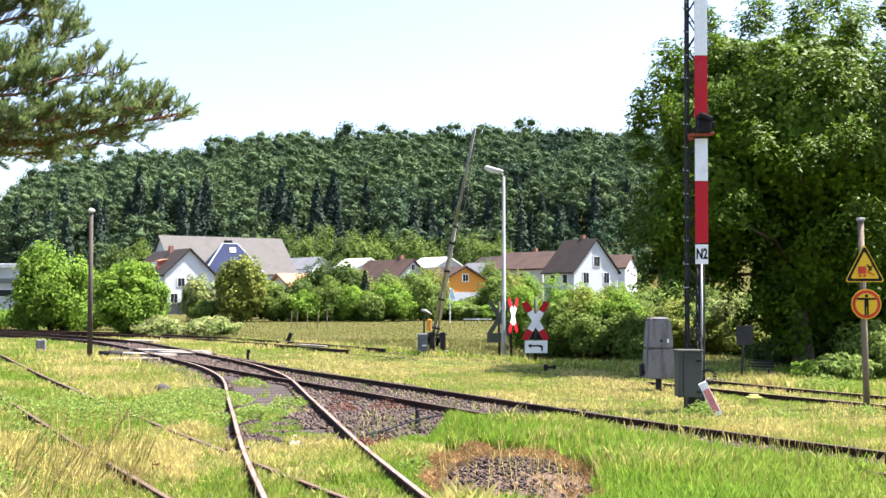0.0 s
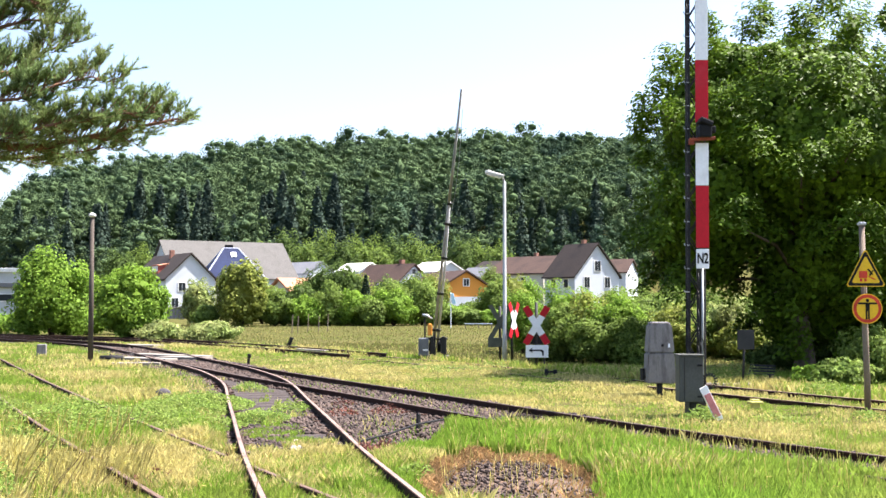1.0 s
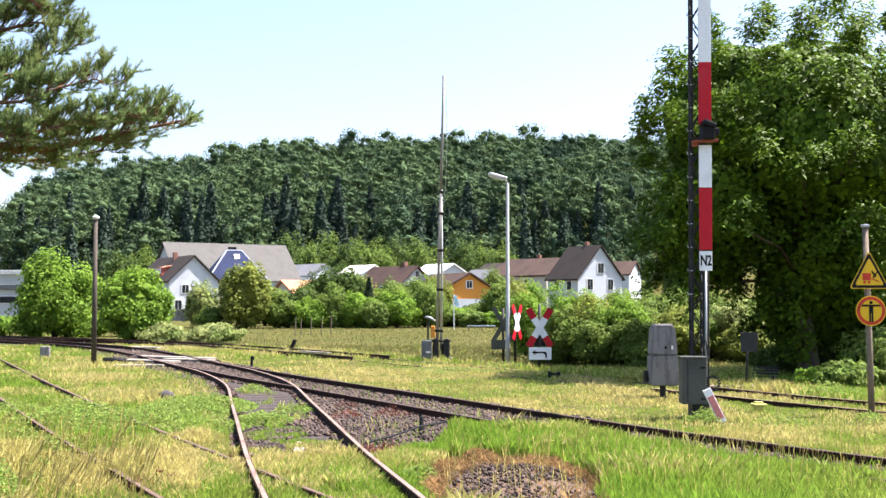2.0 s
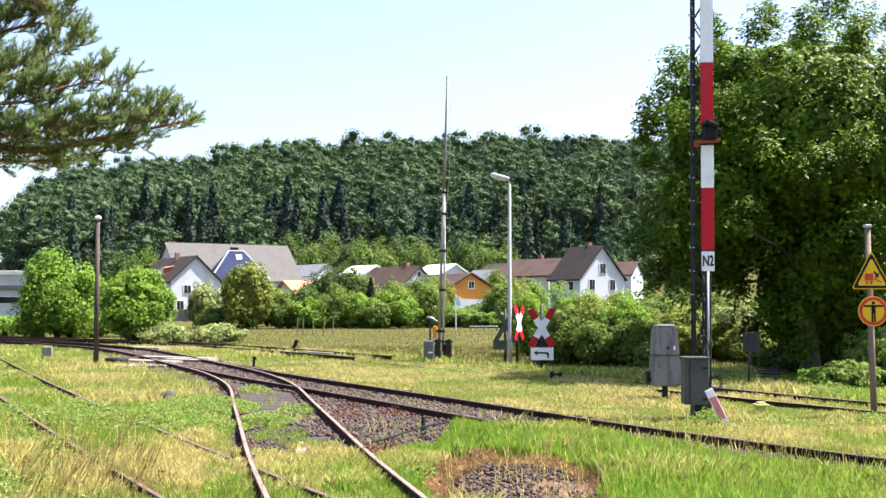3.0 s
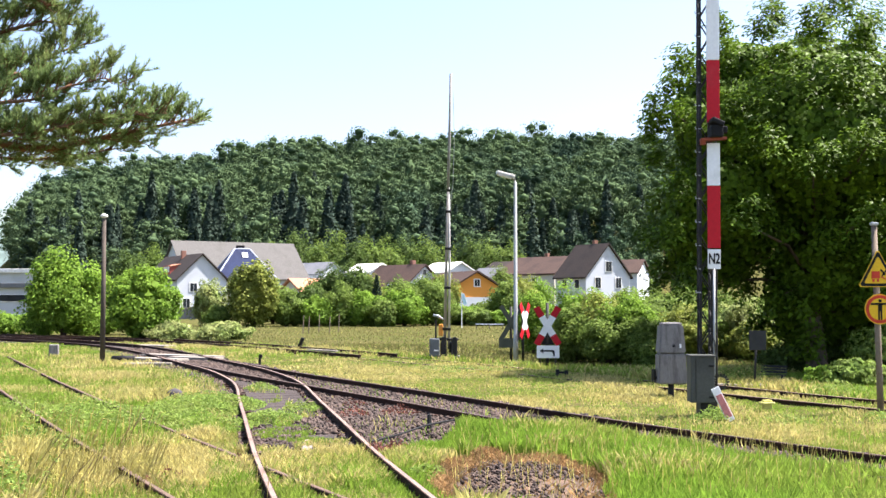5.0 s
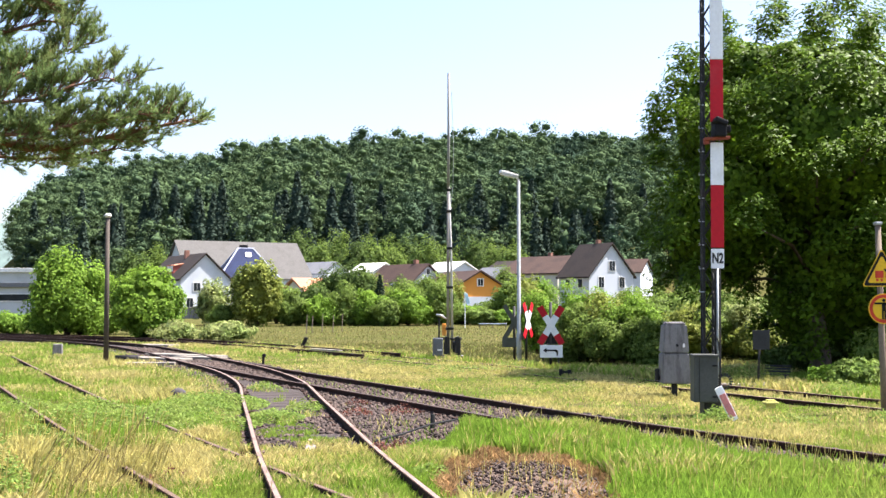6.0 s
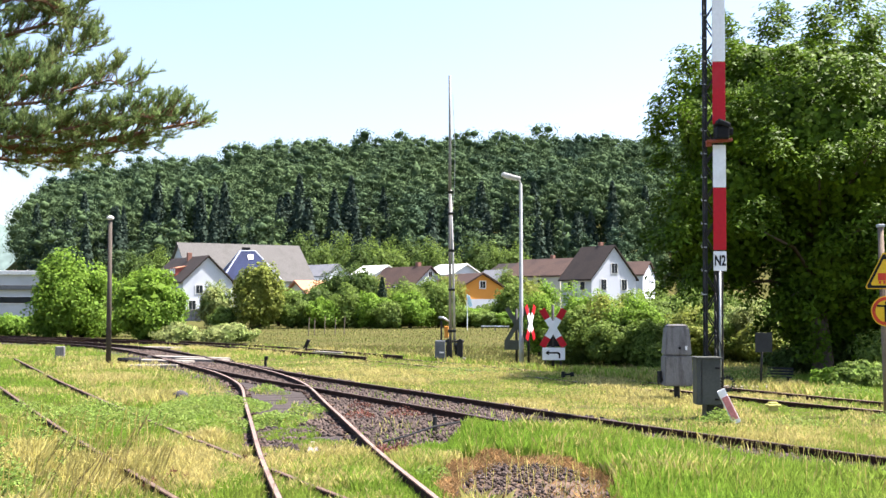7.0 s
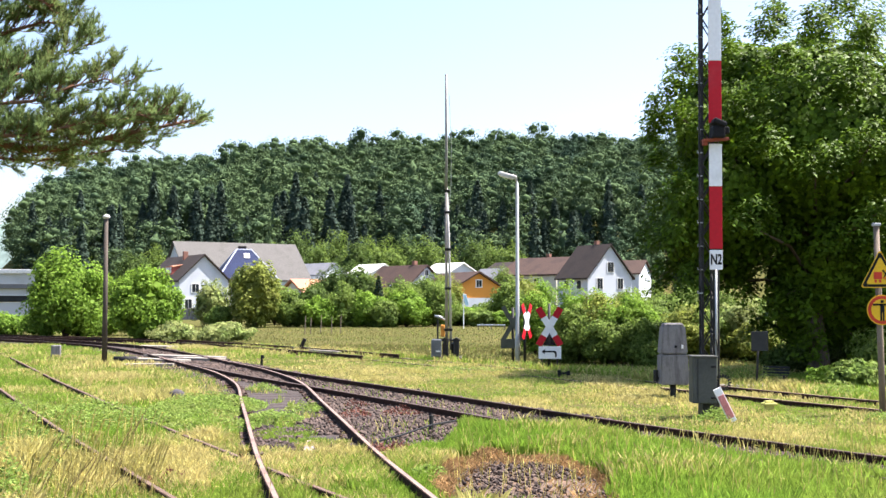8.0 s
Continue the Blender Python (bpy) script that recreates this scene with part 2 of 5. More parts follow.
def offset(line, o):
    return [p + n * o for p, n in zip(line, normals2d(line))]


RAIL_PROFILE = [(-0.065, -0.15), (0.065, -0.15), (0.065, -0.138), (0.012, -0.118), (0.012, -0.042), (0.036, -0.032), (0.036, -0.006), (0.026, 0.0),
                (-0.026, 0.0), (-0.036, -0.006), (-0.036, -0.032), (-0.012, -0.042), (-0.012, -0.118), (-0.065, -0.138)]


def rail(parent, line, label="", lift=0.0, head=None):
    bm = bmesh.new()
    nn = normals2d(line)
    rings = [[bm.verts.new(p + n * u + Vector((0, 0, w + lift))) for u, w in RAIL_PROFILE] for p, n in zip(line, nn)]
    k = len(RAIL_PROFILE)
    for a, b in zip(rings, rings[1:]):
        for i in range(k):
            f = bm.faces.new((a[i], a[(i + 1) % k], b[(i + 1) % k], b[i]))
            f.material_index = 1 if i == 7 else 0
    bm.faces.new(rings[0]), bm.faces.new(rings[-1][::-1])
    bmesh.ops.recalc_face_normals(bm, faces=bm.faces)
    return part("rail", bm, [RAIL, head or RAILTOP], parent, label)


def mesh_box(name, size, material, bevel=0.01):
    return finish(name, box(bmesh.new(), (0, 0, 0), size, None, bevel), material)


SLEEPER_ME = mesh_box("sleeper", (2.5, 0.25, 0.16), SLEEPER, 0.012)
CLIP_ME = mesh_box("rail_clip", (0.20, 0.11, 0.05), RAIL, 0.012)


def track(name, line, label, near=(0, 0), sleepers=None, clips=None, sink=0.0, rails=(-1, 1), head=None):
    ob = thing(name, (0, 0, 0), label, "railway track", kind="structure")
    for s in rails:
        rail(ob, offset(line, s * 0.7535), lift=-sink, head=head)
    fine = smooth_line([(p.x, p.y) for p in line[::4]] + [(line[-1].x, line[-1].y)], 0.62)
    nn = normals2d(fine)
    for p, n in zip(fine, nn):
        m = Matrix.Translation(p + Vector((0, 0, -0.215 - sink))) @ Matrix.Rotation(math.atan2(n.y, n.x) + random.uniform(-0.02, 0.02), 4, "Z")
        if sleepers and sleepers[0] < p.y < sleepers[1]:
            piece("sleeper", SLEEPER_ME, ob, m)
        if clips and clips[0] < p.y < clips[1]:
            for s in rails:
                for e in (-0.085, 0.085):
                    q = p + n * (s * 0.7535 + e)
                    piece("rail_clip", CLIP_ME, ob, Matrix.Translation((q.x, q.y, -0.125 - sink)) @ Matrix.Rotation(math.atan2(n.y, n.x), 4, "Z"))
    return ob


MAIN = smooth_line([(-60, 76), (-36, 64), (-23.6, 56.6), (-15.2, 48.1), (-11.2, 41.5), (-8.3, 35.6), (-4.94, 29.1), (-2.7, 25.3), (-0.46, 21.5), (2.15, 17.0), (4.95, 12.9), (9.5, 7.0), (15, 0)])
BRANCH = smooth_line([(-9.75, 38.4), (-8.1, 35.0), (-6.2, 31.0), (-4.95, 27.7), (-4.15, 25.0), (-3.35, 21.3), (-2.62, 18.0), (-1.72, 13.9), (-0.98, 10.85), (-0.3, 8.0), (0.6, 4.0)])
OLD = smooth_line([(-16.2, 38), (-11.1, 28.0), (-9.0, 24.0), (-6.87, 20.0), (-4.7, 16.0), (-3.02, 13.0), (-1.9, 11.0), (-0.75, 9.0), (0.6, 6.6), (1.8, 4.4)])
FAR = smooth_line([(-62, 80), (-36, 67), (-22.5, 58.8), (-15.6, 54.6), (-11.9, 50.9), (-8.6, 47.1), (-3.3, 39.8), (0.6, 34), (4.0, 28.0), (6.7, 23.1), (8.3, 20.6), (13, 13.5), (19, 5)])

# ---------------------------------------------------------------- ground and hill
def rise(x, y):
    """Height of the ground: flat round the tracks, a wooded hill beyond the village."""
    u = x / max(y, 1.0)
    shape = np.interp(u, [-0.62, -0.45, -0.40, -0.383, -0.342, -0.25, -0.157, 0, 0.18, 0.5], [0.0, 0.06, 0.30, 0.56, 0.74, 0.83, 0.94, 1.0, 0.99, 0.95])
    return GROUND + shape * np.interp(y, [300, 312, 326, 336, 450, 530, 600], [0, 1, 11, 16, 47, 61, 64])


def ground_sheet():
    xs = np.concatenate([np.linspace(-2500, -420, 8), np.arange(-400, 401, 20), np.linspace(420, 2500, 8)])
    ys = np.concatenate([[-600, -200, -60], np.arange(-20, 300, 20), np.arange(300, 561, 13), [640, 800, 1200, 2000, 3500]])
    v = np.array([(x, y, rise(x, y) if y < 600 else GROUND + (rise(x, 560) - GROUND) * max(0, 1 - (y - 600) / 500)) for y in ys for x in xs])
    nx = len(xs)
    f = np.array([(j * nx + i, j * nx + i + 1, (j + 1) * nx + i + 1, (j + 1) * nx + i) for j in range(len(ys) - 1) for i in range(nx - 1)])
    return v, f


SOIL = mat("meadow_soil", (0.066, 0.067, 0.023), 0.95, 0, 0.3, 0.25, 9, 0.5, (0.085, 0.075, 0.031), 0.5, spec=0.0)
v, f = ground_sheet()
tagged(arrays("ground", v, f, SOIL), "grassy ground with dry straw patches", "ground", kind="structure")
BALLAST = mat("dark_ballast_bed", (0.055, 0.044, 0.040), 0.95, 0, 0.4, 2.5, 30, 0.9, (0.039, 0.030, 0.028), 0.5)


def strip(name, line, half, z, material, label):
    a, b = offset(line, half), offset(line, -half)
    vv = [(p.x, p.y, z) for p in a] + [(p.x, p.y, z) for p in b]
    n = len(a)
    ff = np.array([(i, n + i, n + i + 1, i + 1) for i in range(n - 1)])
    return tagged(arrays(name, np.array(vv), ff, material), label, "ballast", kind="structure")


# ---------------------------------------------------------------- tracks
strip("ballast_main", MAIN, 1.35, GROUND + 0.012, BALLAST, "brown stone ballast under the main track")
strip("ballast_branch", [p for p in BRANCH if p.y > 15], 1.3, GROUND + 0.008, BALLAST, "brown stone ballast under the branch")
track("track_main", MAIN, "rusty main line rails on ballast", sleepers=(9, 45), clips=(12, 45), head=DARKHEAD)
track("track_branch", BRANCH[2:], "rusty diverging turnout track", sleepers=(9, 36), clips=(15, 33))
track("track_old", OLD, "overgrown disused rails in the grass", sleepers=(10, 22), sink=0.06, head=OLDRUST)
track("track_far", [p for p in FAR if p.y > 38.5], "far siding rails beside the meadow", clips=(38, 60), head=DARKHEAD)
track("track_far_sunk", [p for p in FAR if 25.5 < p.y < 38.9], "siding rails almost buried in the meadow grass", sink=0.12)
track("track_far_near", [p for p in FAR if p.y < 25.9], "siding rails under the big tree", sink=0.055, sleepers=(17, 26))


# ---------------------------------------------------------------- signal mast
def signal_mast():
    d = 19.75
    ob = thing("signal_mast", (*(4.53, 19.75), GROUND), "dark steel lattice signal mast with red and white board", "railway signal")
    ob.matrix_basis = pose(*ob.location, 0, 0.4, 0)
    w, dep, h = 0.20, 0.20, 7.6
    for sx, sy in product((-1, 1), (-1, 1)):
        bm = bmesh.new()
        box(bm, (sx * w / 2, sy * dep / 2, h / 2), (0.042, 0.01, h))
        box(bm, (sx * w / 2 + sx * -0.014, sy * dep / 2, h / 2), (0.01, 0.042, h))
        part("mast_leg", bm, STEEL, ob)
    k = 0
    z = 0.9
    while z < h - 0.4:
        for sy in (-1, 1):
            bm = bmesh.new()
            tube(bm, [(-w / 2, sy * dep / 2, z), (w / 2, sy * dep / 2, z + 0.33)] if k % 2 else [(w / 2, sy * dep / 2, z), (-w / 2, sy * dep / 2, z + 0.33)], 0.013, 5)
            part("brace", bm, STEEL, ob)
        for sx in (-1, 1):
            bm = bmesh.new()
            tube(bm, [(sx * w / 2, -dep / 2, z), (sx * w / 2, dep / 2, z + 0.33)], 0.013, 5)
            part("brace", bm, STEEL, ob)
        z += 0.33
        k += 1
    bm = bmesh.new()
    tube(bm, [(-0.155, -0.12, 2.3), (-0.155, -0.12, h)], 0.016, 6)
    part("conduit", bm, STEEL, ob)
    for i in range(14):
        bm = bmesh.new()
        tube(bm, [(-0.10, -0.12, 2.2 + i * 0.42), (-0.19, -0.12, 2.2 + i * 0.42), (-0.19, -0.12, 2.24 + i * 0.42)], 0.011, 5)
        part("climbing_rung", bm, GALV, ob)
    # the banded board, bottom to top
    x0, x1 = 4.54 - ob.location.x, 4.77 - ob.location.x
    xc, bw, yb = (x0 + x1) / 2, x1 - x0, -0.16
    lo = lambda z: z - GROUND
    bands = [(2.84, 3.96, RED, "red board panel"), (3.96, 4.73, WHITE, "white board panel"),
             (5.1, 6.23, RED, "red board panel"), (6.23, 6.23 + 1.2, WHITE, "white board panel"), (6.23 + 1.2, 6.23 + 2.3, RED, "red board panel")]
    for i, (a, b, m, lab) in enumerate(bands):
        part("board_panel", box(bmesh.new(), (xc - 0.012 * i * 0.2, yb, (lo(a) + lo(b)) / 2), (bw, 0.03, b - a - 0.006), None, 0.006), m, ob, lab)
    za, zb = lo(2.47), lo(2.82)
    plate = part("number_plate", box(bmesh.new(), (xc, yb - 0.005, (za + zb) / 2), (bw, 0.02, zb - za), None, 0.006), WHITE, ob, "white plate lettered N2")
    txt = bpy.data.curves.new("plate_text", "FONT")
    txt.body, txt.size, txt.align_x, txt.align_y, txt.extrude = "N2", 0.205, "CENTER", "CENTER", 0.002
    txt.offset = 0.006
    txt.materials.append(BLACK)
    dg = new("plate_letters", txt)
    me = bpy.data.meshes.new_from_object(dg)
    bpy.data.objects.remove(dg)
    t = new("plate_letters", me)
    t.parent = plate
    t.matrix_basis = pose(xc, yb - 0.019, (za + zb) / 2, 90, 0, 0) @ Matrix.Diagonal((0.78, 1.25, 1, 1))
    bm = bmesh.new()
    tube(bm, [(xc + 0.005, yb + 0.03, 0.55), (xc + 0.005, yb + 0.03, za + 0.1)], 0.022, 8)
    part("board_pole", bm, GALV, ob, "pale grey pole under the board", True)
    bm = bmesh.new()
    tube(bm, [(xc + 0.06, yb + 0.08, 0.4), (xc + 0.06, yb + 0.08, h)], 0.018, 6)
    part("cable_pipe", bm, STEEL, ob)
    # lamp housing and its rust-red bracket
    zl = lo(4.98)
    bm = bmesh.new()
    box(bm, (xc + 0.02, yb - 0.10, zl - 0.06), (0.22, 0.26, 0.22), None, 0.03)
    box(bm, (xc + 0.03, yb - 0.12, zl + 0.10), (0.24, 0.30, 0.10), Matrix.Rotation(radians(22), 4, "Y"), 0.03)
    box(bm, (xc + 0.16, yb - 0.05, zl - 0.02), (0.14, 0.12, 0.13), None, 0.02)
    part("lamp_housing", bm, BLACK, ob, "black signal lamp housing")
    bm = bmesh.new()
    box(bm, (xc - 0.02, yb - 0.06, zl - 0.19), (0.46, 0.14, 0.05), Matrix.Rotation(radians(-4), 4, "Y"), 0.01)
    box(bm, (xc - 0.20, yb - 0.04, zl - 0.24), (0.09, 0.10, 0.10), None, 0.01)
    part("bracket", bm, RUST, ob, "rust-red lamp bracket")
    # grey box on the mast's foot
    zc = (0.92 + 0.14) / 2 - GROUND
    bx = 4.35 - ob.location.x
    cbx = part("control_box", box(bmesh.new(), (bx, -0.42, zc), (0.42, 0.34, 0.80), None, 0.02), GREYBOX, ob, "grey-green control box")
    part("box_lid", box(bmesh.new(), (bx, -0.42, zc + 0.41), (0.46, 0.38, 0.035), None, 0.01), GREYBOX, cbx)
    part("box_latch", box(bmesh.new(), (bx + 0.15, -0.597, zc + 0.24), (0.09, 0.02, 0.035), None, 0.005), BLACK, cbx)
    part("box_latch", box(bmesh.new(), (bx + 0.15, -0.597, zc - 0.30), (0.09, 0.02, 0.035), None, 0.005), BLACK, cbx)
    part("box_seam", box(bmesh.new(), (bx - 0.12, -0.592, zc), (0.012, 0.01, 0.74)), STEEL, cbx)
    bm = bmesh.new()
    box(bm, (0.0, -0.1, 0.24), (0.30, 0.40, 0.50), None, 0.02)
    part("mast_foot", bm, STEEL, ob)
    bm = bmesh.new()
    for i in range(16):
        a = i * math.tau / 16
        box(bm, (xc + 0.1 + 0.12 * math.cos(a), yb - 0.05, 0.62 + 0.12 * math.sin(a)), (0.055, 0.03, 0.03), Matrix.Rotation(-a, 4, "Y"))
    part("wire_wheel", bm, STEEL, ob)
    bm = bmesh.new()
    tube(bm, [(-0.02, -0.2, 1.0), (0.06, -0.3, 1.25), (0.0, -0.25, 1.5), (0.10, -0.28, 1.35), (0.12, -0.32, 1.05)], 0.012, 5)
    part("cable", bm, STEEL, ob)
    return ob


signal_mast()


# ---------------------------------------------------------------- sign post
def sign_post():
    d = 20.0
    x = 7.72
    ob = thing("sign_post", (x, d, GROUND), "wooden post with yellow warning triangle and round sign", "sign post")
    top = 3.3 - GROUND
    bm = bmesh.new()
    tube(bm, [(0.03, 0, -0.1), (0.01, 0, 1.2), (-0.03, 0, top)], [0.058, 0.055, 0.05], 10)
    part("post", bm, POST, ob, "weathered brown wooden post", True)
    bm = bmesh.new()
    box(bm, (-0.03, 0, top), (0.13, 0.13, 0.06), None, 0.02)
    part("post_cap", bm, GALV, ob)
    zt, zb = 2.85 - GROUND, 2.15 - GROUND
    s, h = 0.74, zt - zb
    cx = 7.72 - x

    def tri(k):
        a, r = math.sqrt(3) * 0 + s / 2 * k, []
        c = zb + h / 3
        corners = [(-a, c - h / 3 * k), (a, c - h / 3 * k), (0, c + h * 2 / 3 * k)]
        for i, p in enumerate(corners):
            for q in (corners[i - 1], corners[(i + 1) % 3]):
                r.append((p[0] + (q[0] - p[0]) * 0.06, p[1] + (q[1] - p[1]) * 0.06))
        return r

    m = pose(cx, -0.07, 0)
    plate = part("warning_triangle", prism(bmesh.new(), tri(1.0), 0.006, m), YELLOW, ob, "yellow warning triangle with a black edge")
    bm = bmesh.new()
    prism(bm, tri(0.93), 0.004, m @ pose(0, -0.006, 0))
    part("black_border", bm, BLACK, plate)
    part("yellow_field", prism(bmesh.new(), tri(0.72), 0.004, m @ pose(0, -0.010, 0)), YELLOW, plate)
    bm = bmesh.new()
    zc = zb + 0.21
    box(bm, (cx - 0.05, -0.088, zc + 0.01), (0.15, 0.006, 0.13), None, 0.002)
    box(bm, (cx - 0.09, -0.088, zc - 0.09), (0.04, 0.006, 0.05))
    box(bm, (cx - 0.01, -0.088, zc - 0.09), (0.04, 0.006, 0.05))
    for i in range(5):
        box(bm, (cx + 0.06 + 0.025 * i, -0.088, zc - 0.03 - 0.012 * i), (0.03, 0.006, 0.02))
    part("red_pictogram", bm, SIGNRED, plate, "red vehicle pictogram")
    bm = bmesh.new()
    box(bm, (cx + 0.08, -0.088, zc + 0.06), (0.03, 0.006, 0.13), Matrix.Rotation(radians(-40), 4, "Y"))
    box(bm, (cx + 0.10, -0.088, zc + 0.04), (0.025, 0.006, 0.12), Matrix.Rotation(radians(35), 4, "Y"))
    part("black_pictogram", bm, BLACK, plate)
    zr, r = 1.75 - GROUND, 0.275
    rx = 7.74 - x

    def disc(k):
        return [(r * k * math.cos(i * math.tau / 40), zr + r * k * math.sin(i * math.tau / 40)) for i in range(40)]

    m = pose(rx, -0.07, 0)
    plate = part("round_sign", prism(bmesh.new(), disc(1.0), 0.006, m), YELLOW, ob, "round yellow sign with a red ring")
    part("red_ring", prism(bmesh.new(), disc(0.93), 0.004, m @ pose(0, -0.006, 0)), SIGNRED, plate)
    part("yellow_field", prism(bmesh.new(), disc(0.72), 0.004, m @ pose(0, -0.010, 0)), YELLOW, plate)
    bm = bmesh.new()
    box(bm, (rx, -0.088, zr + 0.095), (0.34, 0.006, 0.035))
    box(bm, (rx, -0.088, zr + 0.03), (0.075, 0.006, 0.15))
    box(bm, (rx - 0.022, -0.088, zr - 0.11), (0.03, 0.006, 0.17))
    box(bm, (rx + 0.022, -0.088, zr - 0.11), (0.03, 0.006, 0.17))
    prism(bm, [(0.03 * math.cos(i * math.tau / 12), zr + 0.15 + 0.03 * math.sin(i * math.tau / 12)) for i in range(12)], 0.006, pose(rx, -0.085, 0))
    part("black_pictogram", bm, BLACK, plate)
    return ob


sign_post()


# ---------------------------------------------------------------- concrete cabinet
def cabinet():
    d = 23.4
    x = 4.64
    ob = thing("concrete_cabinet", (x, d, GROUND), "weathered grey concrete telephone cabinet on a steel post", "cabinet")
    z = lambda q: q - GROUND
    z0, z1, z2 = z(0.15), z(0.79), z(1.39)

    def frustum(za, zb, wa, wb, da, db):
        bm = bmesh.new()
        r = bmesh.ops.create_cube(bm, size=1)
        for v in r["verts"]:
            t = v.co.z + 0.5
            v.co = Vector((v.co.x * (wa + (wb - wa) * t), v.co.y * (da + (db - da) * t), za + (zb - za) * t))
        bmesh.ops.bevel(bm, geom=bm.edges[:], offset=0.025, segments=2, affect="EDGES")
        return bm

    part("lower_body", frustum(z0, z1 - 0.006, 0.60, 0.56, 0.5, 0.48), CONCRETE, ob)
    door = part("upper_door", frustum(z1 + 0.006, z2, 0.56, 0.47, 0.49, 0.40), CONCRETE, ob)
    part("cap", frustum(z2, z2 + 0.05, 0.46, 0.40, 0.40, 0.34), CONCRETE, ob)
    bm = bmesh.new()
    tube(bm, [(0.02, -0.25, z1 + 0.16), (0.02, -0.22, z1 + 0.16)], 0.03, 10)
    part("lock", bm, BLACK, door)
    part("tag", box(bmesh.new(), (0.16, -0.245, z1 + 0.16), (0.04, 0.012, 0.08)), WHITE, door)
    bm = bmesh.new()
    tube(bm, [(0, 0, -0.1), (0, 0, z0 + 0.05)], 0.065, 8)
    part("post", bm, STEEL, ob, smooth=True)
    bm = bmesh.new()
    tube(bm, [(-0.36, 0, z0 + 0.05), (-0.36, 0, z0 + 0.3)], 0.05, 8)
    box(bm, (-0.31, 0, z0 + 0.12), (0.1, 0.05, 0.05))
    part("crank", bm, STEEL, ob)
    return ob


cabinet()


# ---------------------------------------------------------------- lamp posts
def lamp_right():
    d = 36.0
    ob = thing("street_lamp", (2.08, d, GROUND), "tall galvanised lamp post with a pale flat head", "street lamp")
    top = 5.87 - GROUND
    bm = bmesh.new()
    tube(bm, [(0, 0, -0.1), (0, 0, 0.9), (0, 0, 0.95), (0, 0, top - 0.1), (-0.04, -0.03, top + 0.02), (-0.12, -0.08, top + 0.07)], [0.085, 0.085, 0.068, 0.055, 0.05, 0.045], 10)
    part("pole", bm, GALV, ob, smooth=True)
    bm = bmesh.new()
    box(bm, (-0.33, -0.2, top + 0.15), (0.62, 0.26, 0.13), Matrix.Rotation(radians(14), 4, "Y") @ Matrix.Rotation(radians(12), 4, "Z"), 0.045)
    part("lamp_head", bm, mat("lamp_head_grey", (0.62, 0.61, 0.57), 0.5, 0, 0.1), ob, "pale grey lamp head")
    bm = bmesh.new()
    box(bm, (-0.36, -0.21, top + 0.085), (0.46, 0.2, 0.05), Matrix.Rotation(radians(14), 4, "Y") @ Matrix.Rotation(radians(12), 4, "Z"), 0.02)
    part("diffuser", bm, WHITE, ob)


def lamp_left():
    d = 35.4
    ob = thing("platform_lamp", (-11.29, d, GROUND), "slim dark wooden lamp post with a small lamp on top", "lamp post")
    dark = mat("tarred_wood", (0.075, 0.062, 0.05), 0.8, 0, 0.25, 2, 40, 0.3, (0.05, 0.042, 0.035))
    top = 4.57 - GROUND
    bm = bmesh.new()
    tube(bm, [(0, 0, -0.1), (0.0, 0, top)], [0.088, 0.06], 10)
    part("pole", bm, dark, ob, smooth=True)
    bm = bmesh.new()
    tube(bm, [(0.0, 0, top), (0.0, 0, top + 0.05), (0.0, 0, top + 0.1), (0, 0, top + 0.14)], [0.06, 0.12, 0.11, 0.04], 10)
    part("lamp_head", bm, mat("lamp_head_grey", (0.62, 0.61, 0.57)), ob, "pale grey lamp head", True)


lamp_right()
lamp_left()


